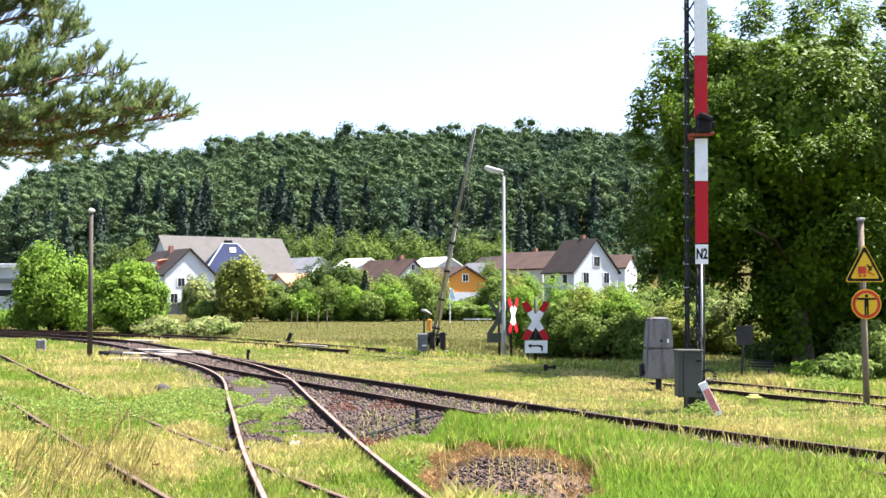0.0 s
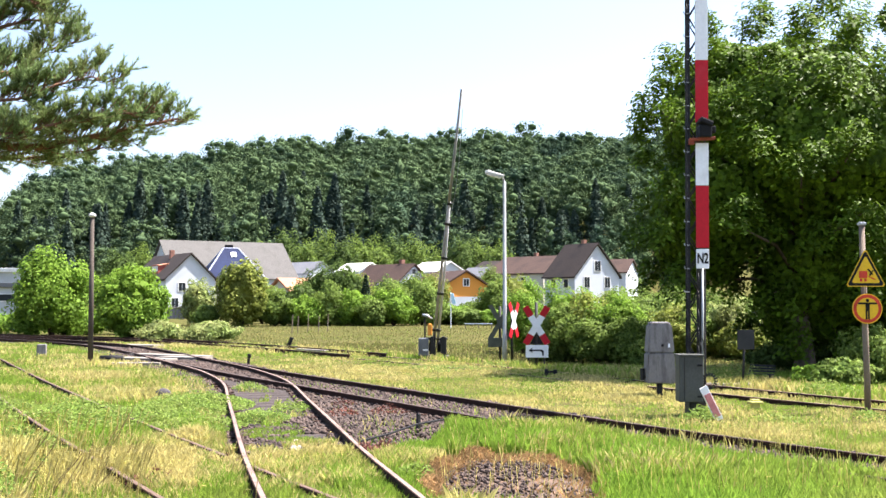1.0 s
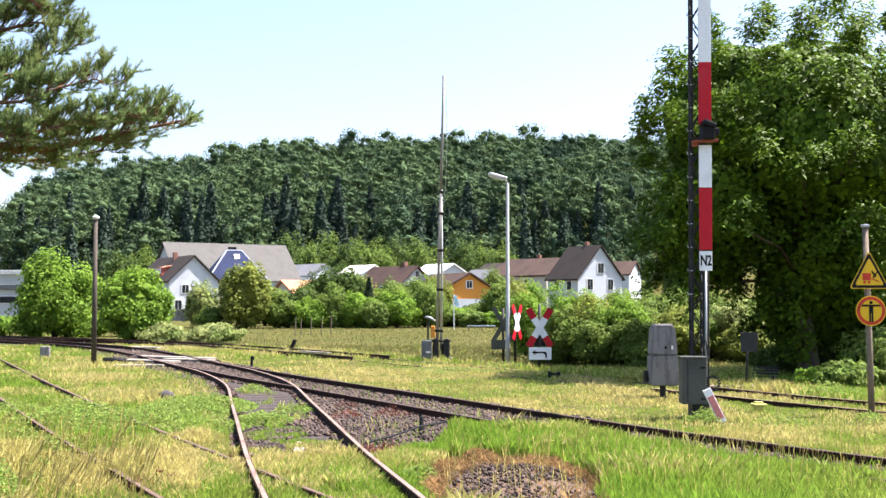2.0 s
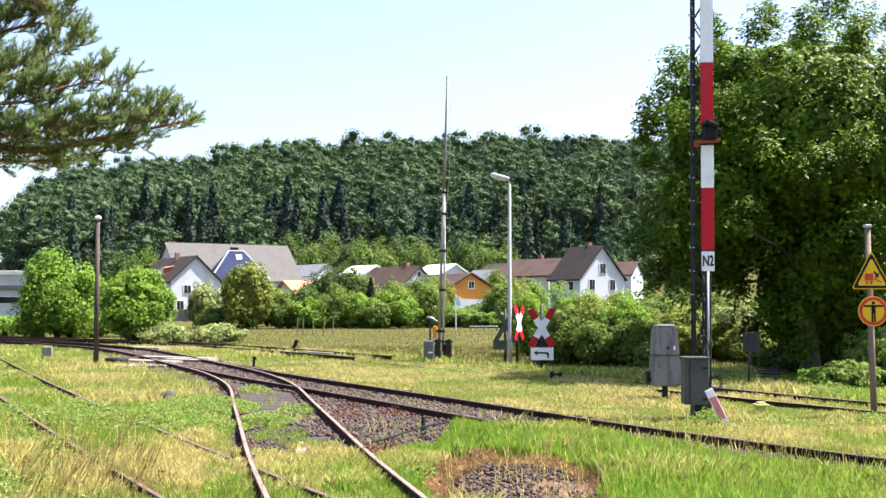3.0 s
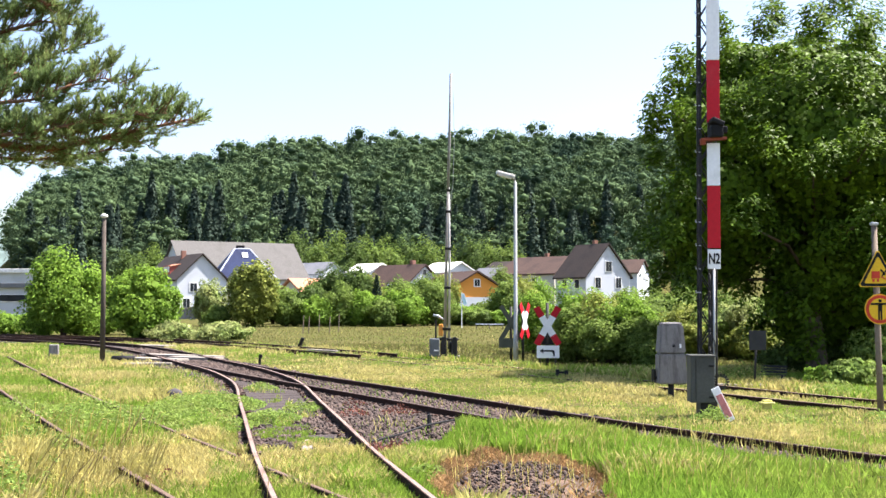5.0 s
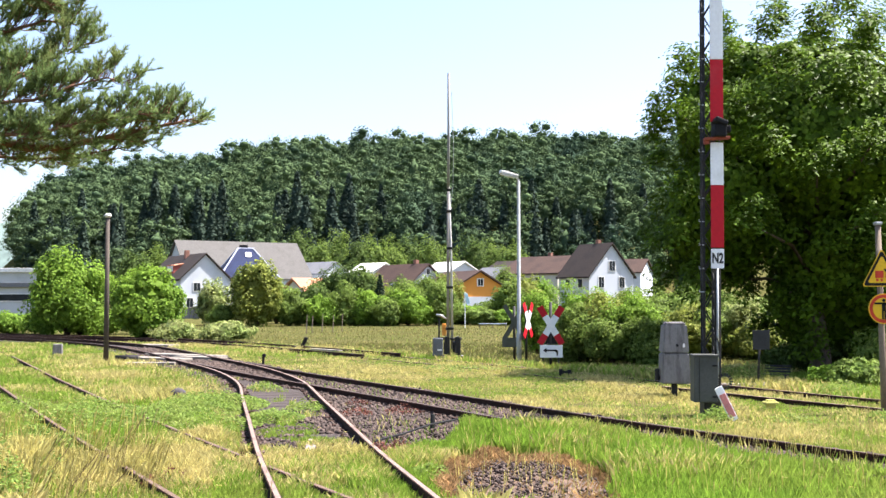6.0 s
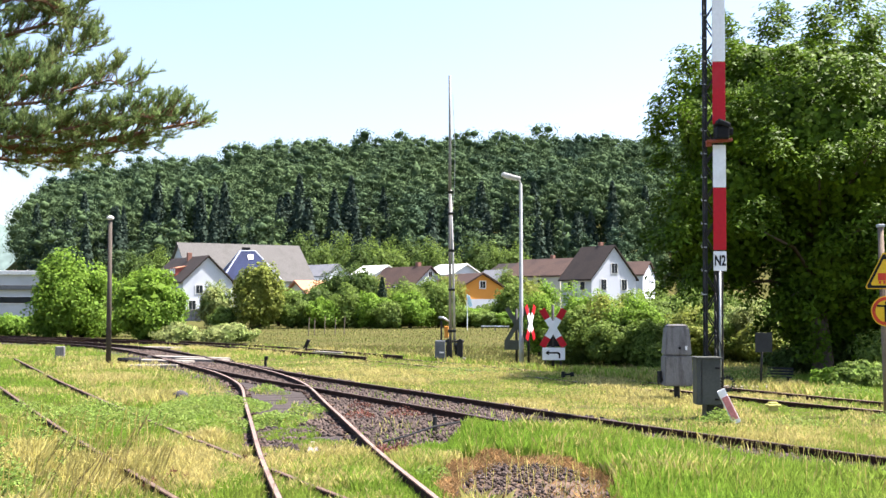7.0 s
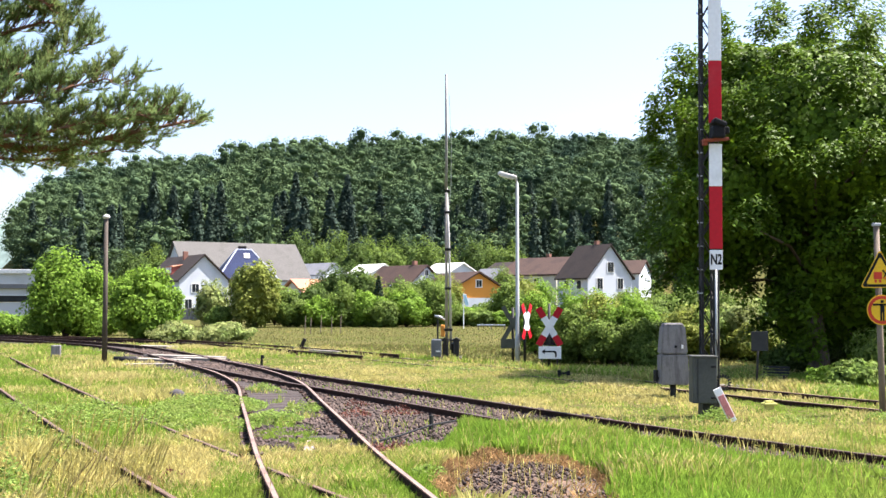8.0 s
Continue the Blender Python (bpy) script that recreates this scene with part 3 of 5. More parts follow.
# ---------------------------------------------------------------- barrier
def barrier():
    d = 38.8
    x, z0 = -0.2, 0.53
    ob = thing("level_crossing_barrier", (x, d, GROUND), "old level crossing barrier with a raised pale boom", "barrier")
    zp = z0 - GROUND
    base = part("plinth", box(bmesh.new(), (0, 0, 0.03), (0.95, 0.6, 0.14), None, 0.02), CONCRETE, ob)
    for sx in (-0.12, 0.28):
        bm = bmesh.new()
        prism(bm, [(sx - 0.09, 0.05), (sx + 0.09, 0.05), (sx + 0.05, zp + 0.08), (sx - 0.05, zp + 0.08)], 0.5, pose(0, 0.25, 0))
        part("bearing_stand", bm, STEEL, ob)
    part("motor_box", box(bmesh.new(), (-0.42, -0.15, 0.40), (0.36, 0.5, 0.62), None, 0.04), mat("box_blue_grey", (0.13, 0.14, 0.15), 0.55), ob, "blue-grey drive box")
    part("box_plate", box(bmesh.new(), (-0.36, -0.405, 0.30), (0.16, 0.012, 0.05)), WHITE, ob)
    bm = bmesh.new()
    tube(bm, [(-0.36, 0, zp), (0.42, 0, zp)], 0.05, 10)
    part("axle", bm, STEEL, ob, smooth=True)
    bm = bmesh.new()
    tube(bm, [(-0.38, 0.1, 0.55), (-0.38, 0.1, 1.4)], 0.035, 6)
    part("lamp_stand", bm, STEEL, ob)
    part("warning_box", box(bmesh.new(), (-0.2, 0.05, 1.0), (0.15, 0.16, 0.42), None, 0.03), ORANGEBOX, ob, "orange warning lamp box")
    bm = bmesh.new()
    tube(bm, [(-0.48, 0.05, 1.52), (-0.32, 0.05, 1.5), (-0.12, 0.05, 1.38)], [0.035, 0.052, 0.03], 8)
    part("bell", bm, GALV, ob, "pale grey bell cover", True)
    for sx in (-0.02, 0.2, 0.36):
        bm = bmesh.new()
        tube(bm, [(sx, -0.28, 0.1), (sx, -0.2, zp + 0.05)], 0.03, 6)
        part("rod", bm, STEEL, ob)
    # the boom, local z along its length
    boom = new("boom")
    boom.parent = ob
    tagged(boom, "long pale barrier boom with hanging wires")
    L = BOOM_LENGTH
    bm = bmesh.new()
    tube(bm, [(-0.06, 0, -0.35), (-0.05, 0, L * 0.3), (-0.03, 0, L * 0.6)], [0.052, 0.048, 0.04], 8)
    part("boom_arm", bm, BOOM, boom, "faded boom tube", True)
    bm = bmesh.new()
    tube(bm, [(0.09, 0, -0.35), (0.06, 0.0, L * 0.3), (0.0, 0, L * 0.58)], [0.045, 0.04, 0.03], 8)
    part("boom_arm", bm, mat("boom_white", (0.50, 0.49, 0.48), 0.6, 0, 0.15, 1.5, 30), boom, "whitish boom tube", True)
    bm = bmesh.new()
    tube(bm, [(-0.03, 0, L * 0.575), (-0.01, 0, L * 0.75), (0.0, 0, L)], [0.05, 0.045, 0.038], 8)
    part("boom_tip", bm, BOOMTOP, boom, "grey boom tip", True)
    for k, w in ((0.04, 0.30), (0.2, 0.24), (0.35, 0.20), (0.49, 0.2), (0.57, 0.16)):
        part("boom_clamp", box(bmesh.new(), (0, 0, L * k), (w, 0.12, 0.09), None, 0.01), STEEL, boom)
    bm = bmesh.new()
    tube(bm, [(0.06, -0.05, L * 0.5), (0.14, -0.06, L * 0.6), (0.16, -0.06, L * 0.74), (0.10, -0.05, L * 0.93)], 0.007, 4)
    part("boom_wire", bm, GALV, boom)
    bm = bmesh.new()
    box(bm, (-0.14, 0, -0.28), (0.14, 0.26, 0.36), None, 0.02)
    box(bm, (0.16, 0, -0.28), (0.12, 0.26, 0.36), None, 0.02)
    part("counterweight", bm, STEEL, boom)
    return boom, zp


BOOM_LENGTH = 9.27
boom, boom_z = barrier()


# ---------------------------------------------------------------- crossbucks
def cross_arms(parent, zc, arm, w, back=False, m=None):
    m = m or Matrix()
    for a in (-1, 1):
        r = Matrix.Rotation(a * radians(31), 4, "Y")
        y = -0.03 - 0.008 * (a + 1)
        if back:
            part("arm", box(bmesh.new(), (0, y, zc), (w * 0.75, 0.012, arm), r), SIGNGREY, parent)
            continue
        q = Matrix.Translation((0, y, zc)) @ r
        for z, l, mm in ((0, arm * 0.50, WHITE), (arm * 0.375, arm * 0.25, RED), (-arm * 0.375, arm * 0.25, RED)):
            if z == 0:
                part("arm", box(bmesh.new(), (0, 0, 0), (w, 0.012, l), None), mm, parent).matrix_basis = q
            else:
                part("red_tip", box(bmesh.new(), (0, 0, z), (w, 0.012, l - 0.004), None), RED, parent).matrix_basis = q


def crossbuck(x, d, zc, arm, w, rz, base_top, label, back=False, plate=None):
    ob = thing("crossbuck", (x, d, GROUND), label, "crossing sign", "crossbucks at the crossing", rz=rz)
    bm = bmesh.new()
    tube(bm, [(0, 0.04, -0.05), (0, 0.04, base_top)], 0.045, 8)
    part("post", bm, STEEL, ob, smooth=True)
    cross_arms(ob, zc, arm, w, back)
    return ob


z = lambda q: q - GROUND
xb = crossbuck(2.92, 33.7, z(1.12), 1.33, 0.20, 0, z(1.83), "red and white crossbuck above an arrow plate")
zp = z(0.33)
plate = part("arrow_plate", box(bmesh.new(), (0.01, -0.05, zp), (0.69, 0.02, 0.38), None, 0.004), WHITE, xb, "white plate with a black left-turn arrow")
bm = bmesh.new()
box(bm, (0.0, -0.066, zp + 0.03), (0.30, 0.008, 0.05))
box(bm, (0.16, -0.066, zp + 0.012), (0.06, 0.008, 0.07), Matrix.Rotation(radians(35), 4, "Y"))
box(bm, (0.19, -0.066, zp - 0.06), (0.05, 0.008, 0.14))
prism(bm, [(-0.25, zp + 0.03), (-0.13, zp + 0.11), (-0.15, zp + 0.03), (-0.13, zp - 0.05)], 0.008, pose(0, -0.062, 0))
part("arrow", bm, BLACK, plate)
bm = bmesh.new()
prism(bm, [(-0.2, zp + 0.22), (0.2, zp + 0.22), (0.0, zp + 0.62)], 0.01, pose(0, 0.02, 0))
part("backing", bm, BLACK, xb)
for sx in (-0.24, 0.24):
    bm = bmesh.new()
    tube(bm, [(sx, 0, -0.05), (sx, 0, zp)], 0.025, 6)
    part("plate_leg", bm, STEEL, xb)
crossbuck(2.35, 36.0, z(1.24), 1.28, 0.20, 62, z(1.7), "red and white crossbuck turned edge-on")
xg = crossbuck(1.97, 36.8, z(1.16), 1.30, 0.20, 0, z(1.69), "grey back of a crossbuck", back=True)
part("plate_back", box(bmesh.new(), (-0.1, -0.04, z(0.48)), (0.62, 0.02, 0.32), None, 0.004), SIGNGREY, xg)


# ---------------------------------------------------------------- houses
def house(x, y, yaw, width, length, eave, ridge, wall, roof, label, windows=(), side_windows=(), chimney=None, overhang=0.35, name="house", front=True):
    """A gabled house: the seen gable stands at x, y and faces yaw degrees to the right of the viewer's side; the body runs back from it."""
    ob = thing(name, (x, y, GROUND), label, "house", rz=yaw)
    h, k = width / 2, GROUND
    e, r = eave - k, ridge - k
    bm = bmesh.new()
    prism(bm, [(-h, 0), (h, 0), (h, e), (0, r), (-h, e)], -length, pose(0, 0, 0))
    part("wall", bm, wall, ob)
    sl = math.hypot(h, r - e)
    for s in (-1, 1):
        bm = bmesh.new()
        ex = 1 + overhang / h
        prism(bm, [(0, r + 0.06), (s * h * ex, r + 0.06 - (r - e) * ex), (s * h * ex, r + 0.28 - (r - e) * ex), (0, r + 0.28)], -(length + 2 * overhang), pose(0, -overhang, 0))
        part("roof_slope", bm, roof, ob)
    for wx, wz, ww, wh in windows:
        w = part("window", box(bmesh.new(), (wx, -0.03, wz - k), (ww + 0.2, 0.08, wh + 0.2)), FRAMEW, ob)
        for s in (-1, 1):
            part("pane", box(bmesh.new(), (wx + s * ww / 4, -0.075, wz - k), (ww / 2 - 0.06, 0.03, wh)), GLASS, w)
    for wy, wz, ww, wh in side_windows:
        w = part("window", box(bmesh.new(), (-h - 0.03, wy, wz - k), (0.08, ww + 0.2, wh + 0.2)), FRAMEW, ob)
        part("pane", box(bmesh.new(), (-h - 0.075, wy, wz - k), (0.03, ww, wh)), GLASS, w)
    if chimney:
        part("chimney", box(bmesh.new(), (chimney[1], chimney[0], r + 0.2), (0.6, 0.6, 1.3), None, 0.03), mat("chimney_brick", (0.22, 0.11, 0.08)), ob)
    return ob


def plaster(name, c):
    return mat(name, c, 0.9, 0, 0.06, 0.4, 12, 0.1, tuple(q * 0.85 for q in c), 0.4)


def tiles(name, c, o):
    return mat(name, c, 0.85, 0, 0.22, 0.5, 6, 0.3, o, 0.5)


# white plaster toned blue-grey, the gables' shade put into its colour
WHITEWALL, CREAM = plaster("white_plaster", (0.459, 0.490, 0.535)), plaster("cream_plaster", (0.505, 0.474, 0.406))
ORANGEWALL = plaster("orange_render", (0.595, 0.255, 0.051))
BROWNROOF = tiles("brown_roof_tiles", (0.035, 0.027, 0.023), (0.024, 0.020, 0.018))
REDROOF = tiles("red_brown_roof_tiles", (0.058, 0.036, 0.028), (0.042, 0.027, 0.022))
GREYROOF = tiles("grey_fibre_roof", (0.088, 0.085, 0.080), (0.074, 0.072, 0.066))
BLUEROOF = tiles("glazed_blue_roof_tiles", (0.016, 0.024, 0.062), (0.012, 0.017, 0.045))
SLATEROOF = tiles("slate_grey_roof", (0.138, 0.143, 0.154), (0.110, 0.116, 0.127))
ORANGEROOF = tiles("orange_roof_tiles", (0.408, 0.187, 0.111), (0.306, 0.145, 0.093))
WHITEROOF = tiles("pale_sheet_roof", (0.72, 0.72, 0.70), (0.6, 0.6, 0.58))

# white gabled house with a dark roof
house(22.74, 160, 31, 8.2, 7.3, 5.3, 9.92, WHITEWALL, BROWNROOF, "white plastered house with a steep dark brown roof",
      [(0.1, 6.78, 1.1, 1.4), (-1.9, 4.39, 1.0, 1.5), (1.9, 4.39, 1.0, 1.5)], [(2, 4.23, 1, 1.2), (5, 4.23, 1, 1.2)], (3.5, 0.4))
house(19.13, 172, 44, 9.5, 12, 5.91, 8.57, CREAM, REDROOF, "cream house with a broad red-brown tiled roof", [], [(4, 4.84, 1, 1.2), (8, 4.84, 1, 1.2)], (6, 0.5))
house(3.17, 140, 24, 6.1, 11, 3.65, 5.38, ORANGEWALL, REDROOF, "orange rendered house with a red-brown roof", [(0.0, 4.08, 0.75, 0.85)])
part("plinth_band", box(bmesh.new(), (0, -0.06, 1.2), (6.0, 0.1, 2.4)), WHITEWALL, bpy.data.objects["house.002"], "white band below")
house(-3.78, 150, 40, 7.2, 10, 3.54, 6.56, WHITEWALL, REDROOF, "white gabled house with a red-brown roof", [(0, 5.7, 0.6, 0.7)], [(3, 3.39, 0.9, 1.1)], (3, 0.3))
house(1.69, 205, 35, 6.5, 9, 6.99, 8.78, WHITEWALL, WHITEROOF, "low white building with a pale sheet roof")
lw = house(-34.29, 150, 33, 7.0, 15, 4.7, 8.03, WHITEWALL, BROWNROOF, "white plastered house with a red dormer",
           [(-1.2, 3.62, 1.0, 1.1), (-2.2, 1.38, 1.0, 1.4), (0.6, 1.38, 1.0, 1.4)], [(3, 2.92, 1, 1.2), (8, 2.92, 1, 1.2)], (6.5, -0.4))
bm = bmesh.new()
e = 5.55 - GROUND
box(bm, (-2.3, 6.0, e + 0.55), (1.3, 2.6, 1.2))
dorm = part("dormer", bm, plaster("red_cladding", (0.36, 0.10, 0.08)), lw, "red clad dormer")
bm = bmesh.new()
box(bm, (-2.2, 6.0, e + 1.2), (1.6, 2.9, 0.12), Matrix.Rotation(radians(-12), 4, "Y"))
part("dormer_roof", bm, ORANGEROOF, dorm)
for wy in (5.2, 6.0, 6.8):
    part("window", box(bmesh.new(), (-2.98, wy, e + 0.62), (0.06, 0.5, 0.75)), FRAMEW, dorm)
barn = house(-54.65, 214, -58, 16, 25, 6.16, 13.28, WHITEWALL, GREYROOF, "large barn with a wide grey roof", name="barn", overhang=0.5)
tagged(barn, category="barn")
house(-18.41, 125, -52, 5.0, 7, 2.76, 4.11, CREAM, ORANGEROOF, "small cream shed with an orange tiled roof")
house(-25.11, 230, 42, 7, 11, 7.25, 9.62, WHITEWALL, SLATEROOF, "white house with a slate grey roof")
house(-15.32, 240, 40, 7, 9, 7.85, 9.71, WHITEWALL, WHITEROOF, "white house with a pale roof")
house(15.06, 215, 40, 8, 10, 7.12, 9.34, CREAM, BROWNROOF, "cream house with a brown roof")
house(34.81, 200, 62, 7, 7, 6.76, 9.03, WHITEWALL, REDROOF, "white house with a red roof")
house(9.62, 185, 36, 6, 8, 5.06, 7.16, CREAM, SLATEROOF, "cream house with a grey roof")


def hip_house():
    d = 172
    ob = thing("house", (-33.83, d + 4, GROUND), "house with a glazed blue hipped roof", "house", rz=20)
    e, r = 5.46 - GROUND, 10.08 - GROUND
    part("wall", box(bmesh.new(), (0, 0, e / 2), (8.2, 7.6, e)), CREAM, ob)
    bm = bmesh.new()
    lo = [bm.verts.new(p) for p in ((-4.7, -4.4, e - 0.1), (4.7, -4.4, e - 0.1), (4.7, 4.4, e - 0.1), (-4.7, 4.4, e - 0.1))]
    a, b = bm.verts.new((-1.2, 0, r)), bm.verts.new((1.2, 0, r))
    bm.faces.new((lo[0], lo[1], b, a)), bm.faces.new((lo[1], lo[2], b)), bm.faces.new((lo[2], lo[3], a, b)), bm.faces.new((lo[3], lo[0], a)), bm.faces.new(lo[::-1])
    roof = part("roof", bm, BLUEROOF, ob, "glazed blue tiled roof")
    for p, q in (((-4.7, -4.4, e - 0.1), (-1.2, 0, r)), ((4.7, -4.4, e - 0.1), (1.2, 0, r)), ((-4.7, 4.4, e - 0.1), (-1.2, 0, r)), ((-1.2, 0, r), (1.2, 0, r))):
        part("ridge_tile", tube(bmesh.new(), [p, q], 0.14, 6), mat("ridge_pale", (0.3, 0.33, 0.42)), roof)
    part("chimney", box(bmesh.new(), (-0.2, 0.6, r + 0.1), (1.3, 0.6, 1.0), None, 0.03), BLACK, ob)
    part("skylight", box(bmesh.new(), (0.3, -1.1, r - 1.0), (0.9, 0.06, 1.0), Matrix.Rotation(radians(-40), 4, "X")), FRAMEW, ob)


hip_house()


def flat_hall(x, d, w, depth, top, label, roofmat, rz=0):
    ob = thing("hall", (x, d, GROUND), label, "building", rz=rz)
    h = top - GROUND
    part("wall", box(bmesh.new(), (0, 0, h / 2 - 0.3), (w, depth, h - 0.6)), plaster("grey_sheet_wall", (0.42, 0.44, 0.46)), ob)
    part("roof", box(bmesh.new(), (0, 0, h - 0.3), (w + 0.8, depth + 0.8, 0.6), None, 0.05), roofmat, ob)
    for i in range(5):
        wd = part("window", box(bmesh.new(), (-w / 2 + w * (i + 0.5) / 5, -depth / 2 - 0.03, h * 0.55), (1.8, 0.08, 1.0)), FRAMEW, ob)
        part("pane", box(bmesh.new(), (-w / 2 + w * (i + 0.5) / 5, -depth / 2 - 0.08, h * 0.55), (1.6, 0.04, 0.8)), GLASS, wd)


flat_hall(-66.23, 160, 14, 8, 6.37, "pale grey flat-roofed hall", WHITEROOF)
flat_hall(-55.07, 140, 7, 6, 4.01, "low grey annex with a flat roof", SLATEROOF, 4)

# ---------------------------------------------------------------- trees and bushes
def sized_bush(name, x, w, d, top, material, label, leaves=2500, size=0.2, clumps=45, category="bush", low=-0.8, spread=0.32, deep=1.0):
    h = top - GROUND
    return bush(name, (x, d, GROUND), (w / 2 * 0.86, w / 2 * deep * 0.86, h * 0.5), leaves, size, material, label, category, clumps, 0.06 + 0.01 * h, low, spread=spread, centre_z=h * 0.47)


sized_bush("tree", -21.64, 4.7, 61, 4.66, BRIGHT, "round bright green tree beside the track", 15000, 0.2, 90, "tree")
sized_bush("tree", -16.08, 3.9, 57, 3.53, BRIGHT, "dense green tree beside the track", 14000, 0.19, 90, "tree")
sized_bush("shrub", -13.99, 2.6, 55, 0.82, ELDER, "pale flowering elder shrub", 2500, 0.13)
sized_bush("shrub", -11.37, 3.0, 54, 0.89, ELDER, "pale flowering elder shrub", 3000, 0.13)
for i, xx in enumerate((-22, -24.5, -27, -20.6, -18.6)):
    sized_bush("shrub", xx, 3.0, 64 + (i % 3), 1.2 + 0.25 * (i % 2), BRIGHT, "low green shrub along the track", 2200, 0.15)
sized_bush("tree", -15.22, 4.3, 84, 5.08, OLIVE, "olive green tree with a dark underside", 11000, 0.25, 80, "tree")
sized_bush("shrub", -19.35, 3.2, 87, 3.4, ELDER, "pale flowering shrub by the meadow", 3500, 0.18)
sized_bush("shrub", -17.91, 2.6, 84, 1.62, HEDGE, "green shrub at the meadow's far edge", 2200, 0.18)
for x, w, top, d, m in ((-12.88, 3, 1.83, 85, HEDGE), (-11.29, 3.2, 3.19, 88, DARKLEAF), (-9.91, 4.0, 4.62, 92, DARKLEAF), (-7.84, 3.8, 4.84, 90, DARKLEAF), (-8.82, 3.4, 2.05, 86, HEDGE), (-6.83, 3.4, 1.70, 86, BRIGHT),
                       (-4.46, 4.0, 3.48, 92, HEDGE), (-2.37, 4.2, 4.10, 94, HEDGE), (-3.72, 4, 1.83, 86, BRIGHT), (-1.54, 3.6, 2.06, 88, HEDGE), (0.28, 3.4, 1.36, 90, HEDGE), (3.48, 3.4, 1.77, 95, HEDGE),
                       (5.15, 2.6, 3.36, 100, BRIGHT), (7.41, 4.2, 3.92, 102, BRIGHT), (7.08, 5.0, 6.66, 156, HEDGE), (2.09, 3, 1.15, 88, HEDGE), (3.90, 3, 1.06, 88, BRIGHT), (-10.47, 3, 1.39, 85, BRIGHT), (-5.43, 3, 1.26, 85, HEDGE)):
    top *= 1.5 if top < 2.1 and x < -0.5 else 1.0
    sized_bush("tree" if top > 3.0 else "shrub", x, w, d, top, m, "green tree at the far edge of the meadow" if top > 3.0 else "green shrub at the far edge of the meadow", 6000, 0.2, 60, "tree" if top > 3.0 else "bush")
for i in range(17):
    xx, tp = -15.2 + 1.32 * i, 1.5 if i in (1, 2, 12, 13, 14) else (3.4, 4.0, 3.0, 3.7, 2.8)[i % 5]
    sized_bush("shrub", xx, 3.6, 93 + 2 * (i % 3), tp, (HEDGE, BRIGHT, HEDGE, OLIVE, DARKLEAF)[(i * 3) % 5], "tall green shrub behind the meadow", 4500, 0.2, 60)
# dense bush behind the crossbucks
for x, w, top, d, m in ((4.01, 2.0, 1.70, 36.0, HEDGE), (4.90, 2.3, 2.07, 36.4, OLIVE), (5.69, 2.2, 2.01, 35.5, BRIGHT), (4.54, 2.6, 2.46, 39, BRIGHT), (6.03, 1.7, 1.35, 34.6, HEDGE), (4.98, 2.0, 1.40, 35.0, HEDGE), (3.59, 1.5, 1.19, 38.5, HEDGE), (3.16, 1.9, 2.16, 42, BRIGHT), (3.54, 1.3, 0.86, 36, HEDGE), (6.24, 1.6, 0.75, 34, HEDGE)):
    sized_bush("bush", x, w, d, top, m, "dense leafy bush beside the crossing", 8000, 0.1, 70)
# DARKLEAF bushes are added behind the trunk as the shade under the crown
for x, w, top, d, m in ((7.20, 2.2, 1.80, 34, OLIVE), (8.61, 2.0, 1.97, 33, ELDER), (7.84, 2.0, 1.55, 33, HEDGE), (10.59, 2.4, 0.82, 31.8, DARKLEAF), (9.60, 1.8, 0.59, 31.5, DARKLEAF), (11.81, 2.4, 0.81, 32, DARKLEAF), (12.80, 2.4, 0.98, 32, DARKLEAF), (7.66, 1.5, 1.34, 28.8, OLIVE), (6.41, 1.5, 1.29, 29.2, OLIVE), (10.80, 2.6, 1.20, 27, HEDGE), (9.41, 1.6, 0.51, 25.5, WEED), (8.93, 1.3, 0.35, 26, BRIGHT)):
    back = 1.14 if d > 32.9 else (1.28 if 28 < d < 30 else 1.0)
    sized_bush("bush", x * back, w * back, d * back, 1.92 + (top - 1.92) * back, m, "pale to dark green bush under the big tree", 6000, 0.11, 60)
for x, w, top, d in ((8.9, 3.6, 2.4, 46), (7.3, 3.4, 2.2, 45), (10.6, 3.6, 2.5, 47), (12.5, 3.6, 2.2, 46)):
    sized_bush("bush", x, w, d, top, HEDGE, "leafy green hedge bush behind the crossing", 8000, 0.12, 60)


def conifer():
    d = 88
    ob = thing("conifer", (-6.07, d, GROUND), "small dark conifer at the meadow's edge", "tree")
    h = 3.87 - GROUND
    part("trunk", tube(bmesh.new(), [(0, 0, 0), (0, 0, h)], [0.12, 0.02], 6), BARK, ob)
    n = 3500
    t = RNG.uniform(0.05, 1, n)
    a = RNG.uniform(0, math.tau, n)
    r = (1 - t) * 1.0 * RNG.uniform(0.5, 1.05, n) + 0.05
    p = np.stack([r * np.cos(a), r * np.sin(a), t * h - 0.15 * r], 1)
    v, f = leaf_quads(p, unit(n) * 0.5 + np.array((0, 0, 0.6)), 0.16)
    arrays("crown", v, f, CONIFER, ob)


conifer()


CROWN = [((0.6, 0.3, 6.5), (4.1, 3.9, 4.2)), ((-2.4, 0.0, 7.1), (1.65, 2.2, 2.0)), ((-2.5, 0.0, 4.3), (2.1, 2.4, 2.5)), ((3.2, 0.5, 5.4), (2.3, 3.0, 3.4)),
         ((2.6, -0.2, 3.1), (3.0, 2.8, 2.9)), ((-1.3, 0.3, 8.4), (1.6, 1.6, 1.5)), ((0.3, -0.2, 2.6), (1.9, 2.0, 2.0)), ((0.9, 0.2, 1.9), (2.5, 2.0, 1.8))]


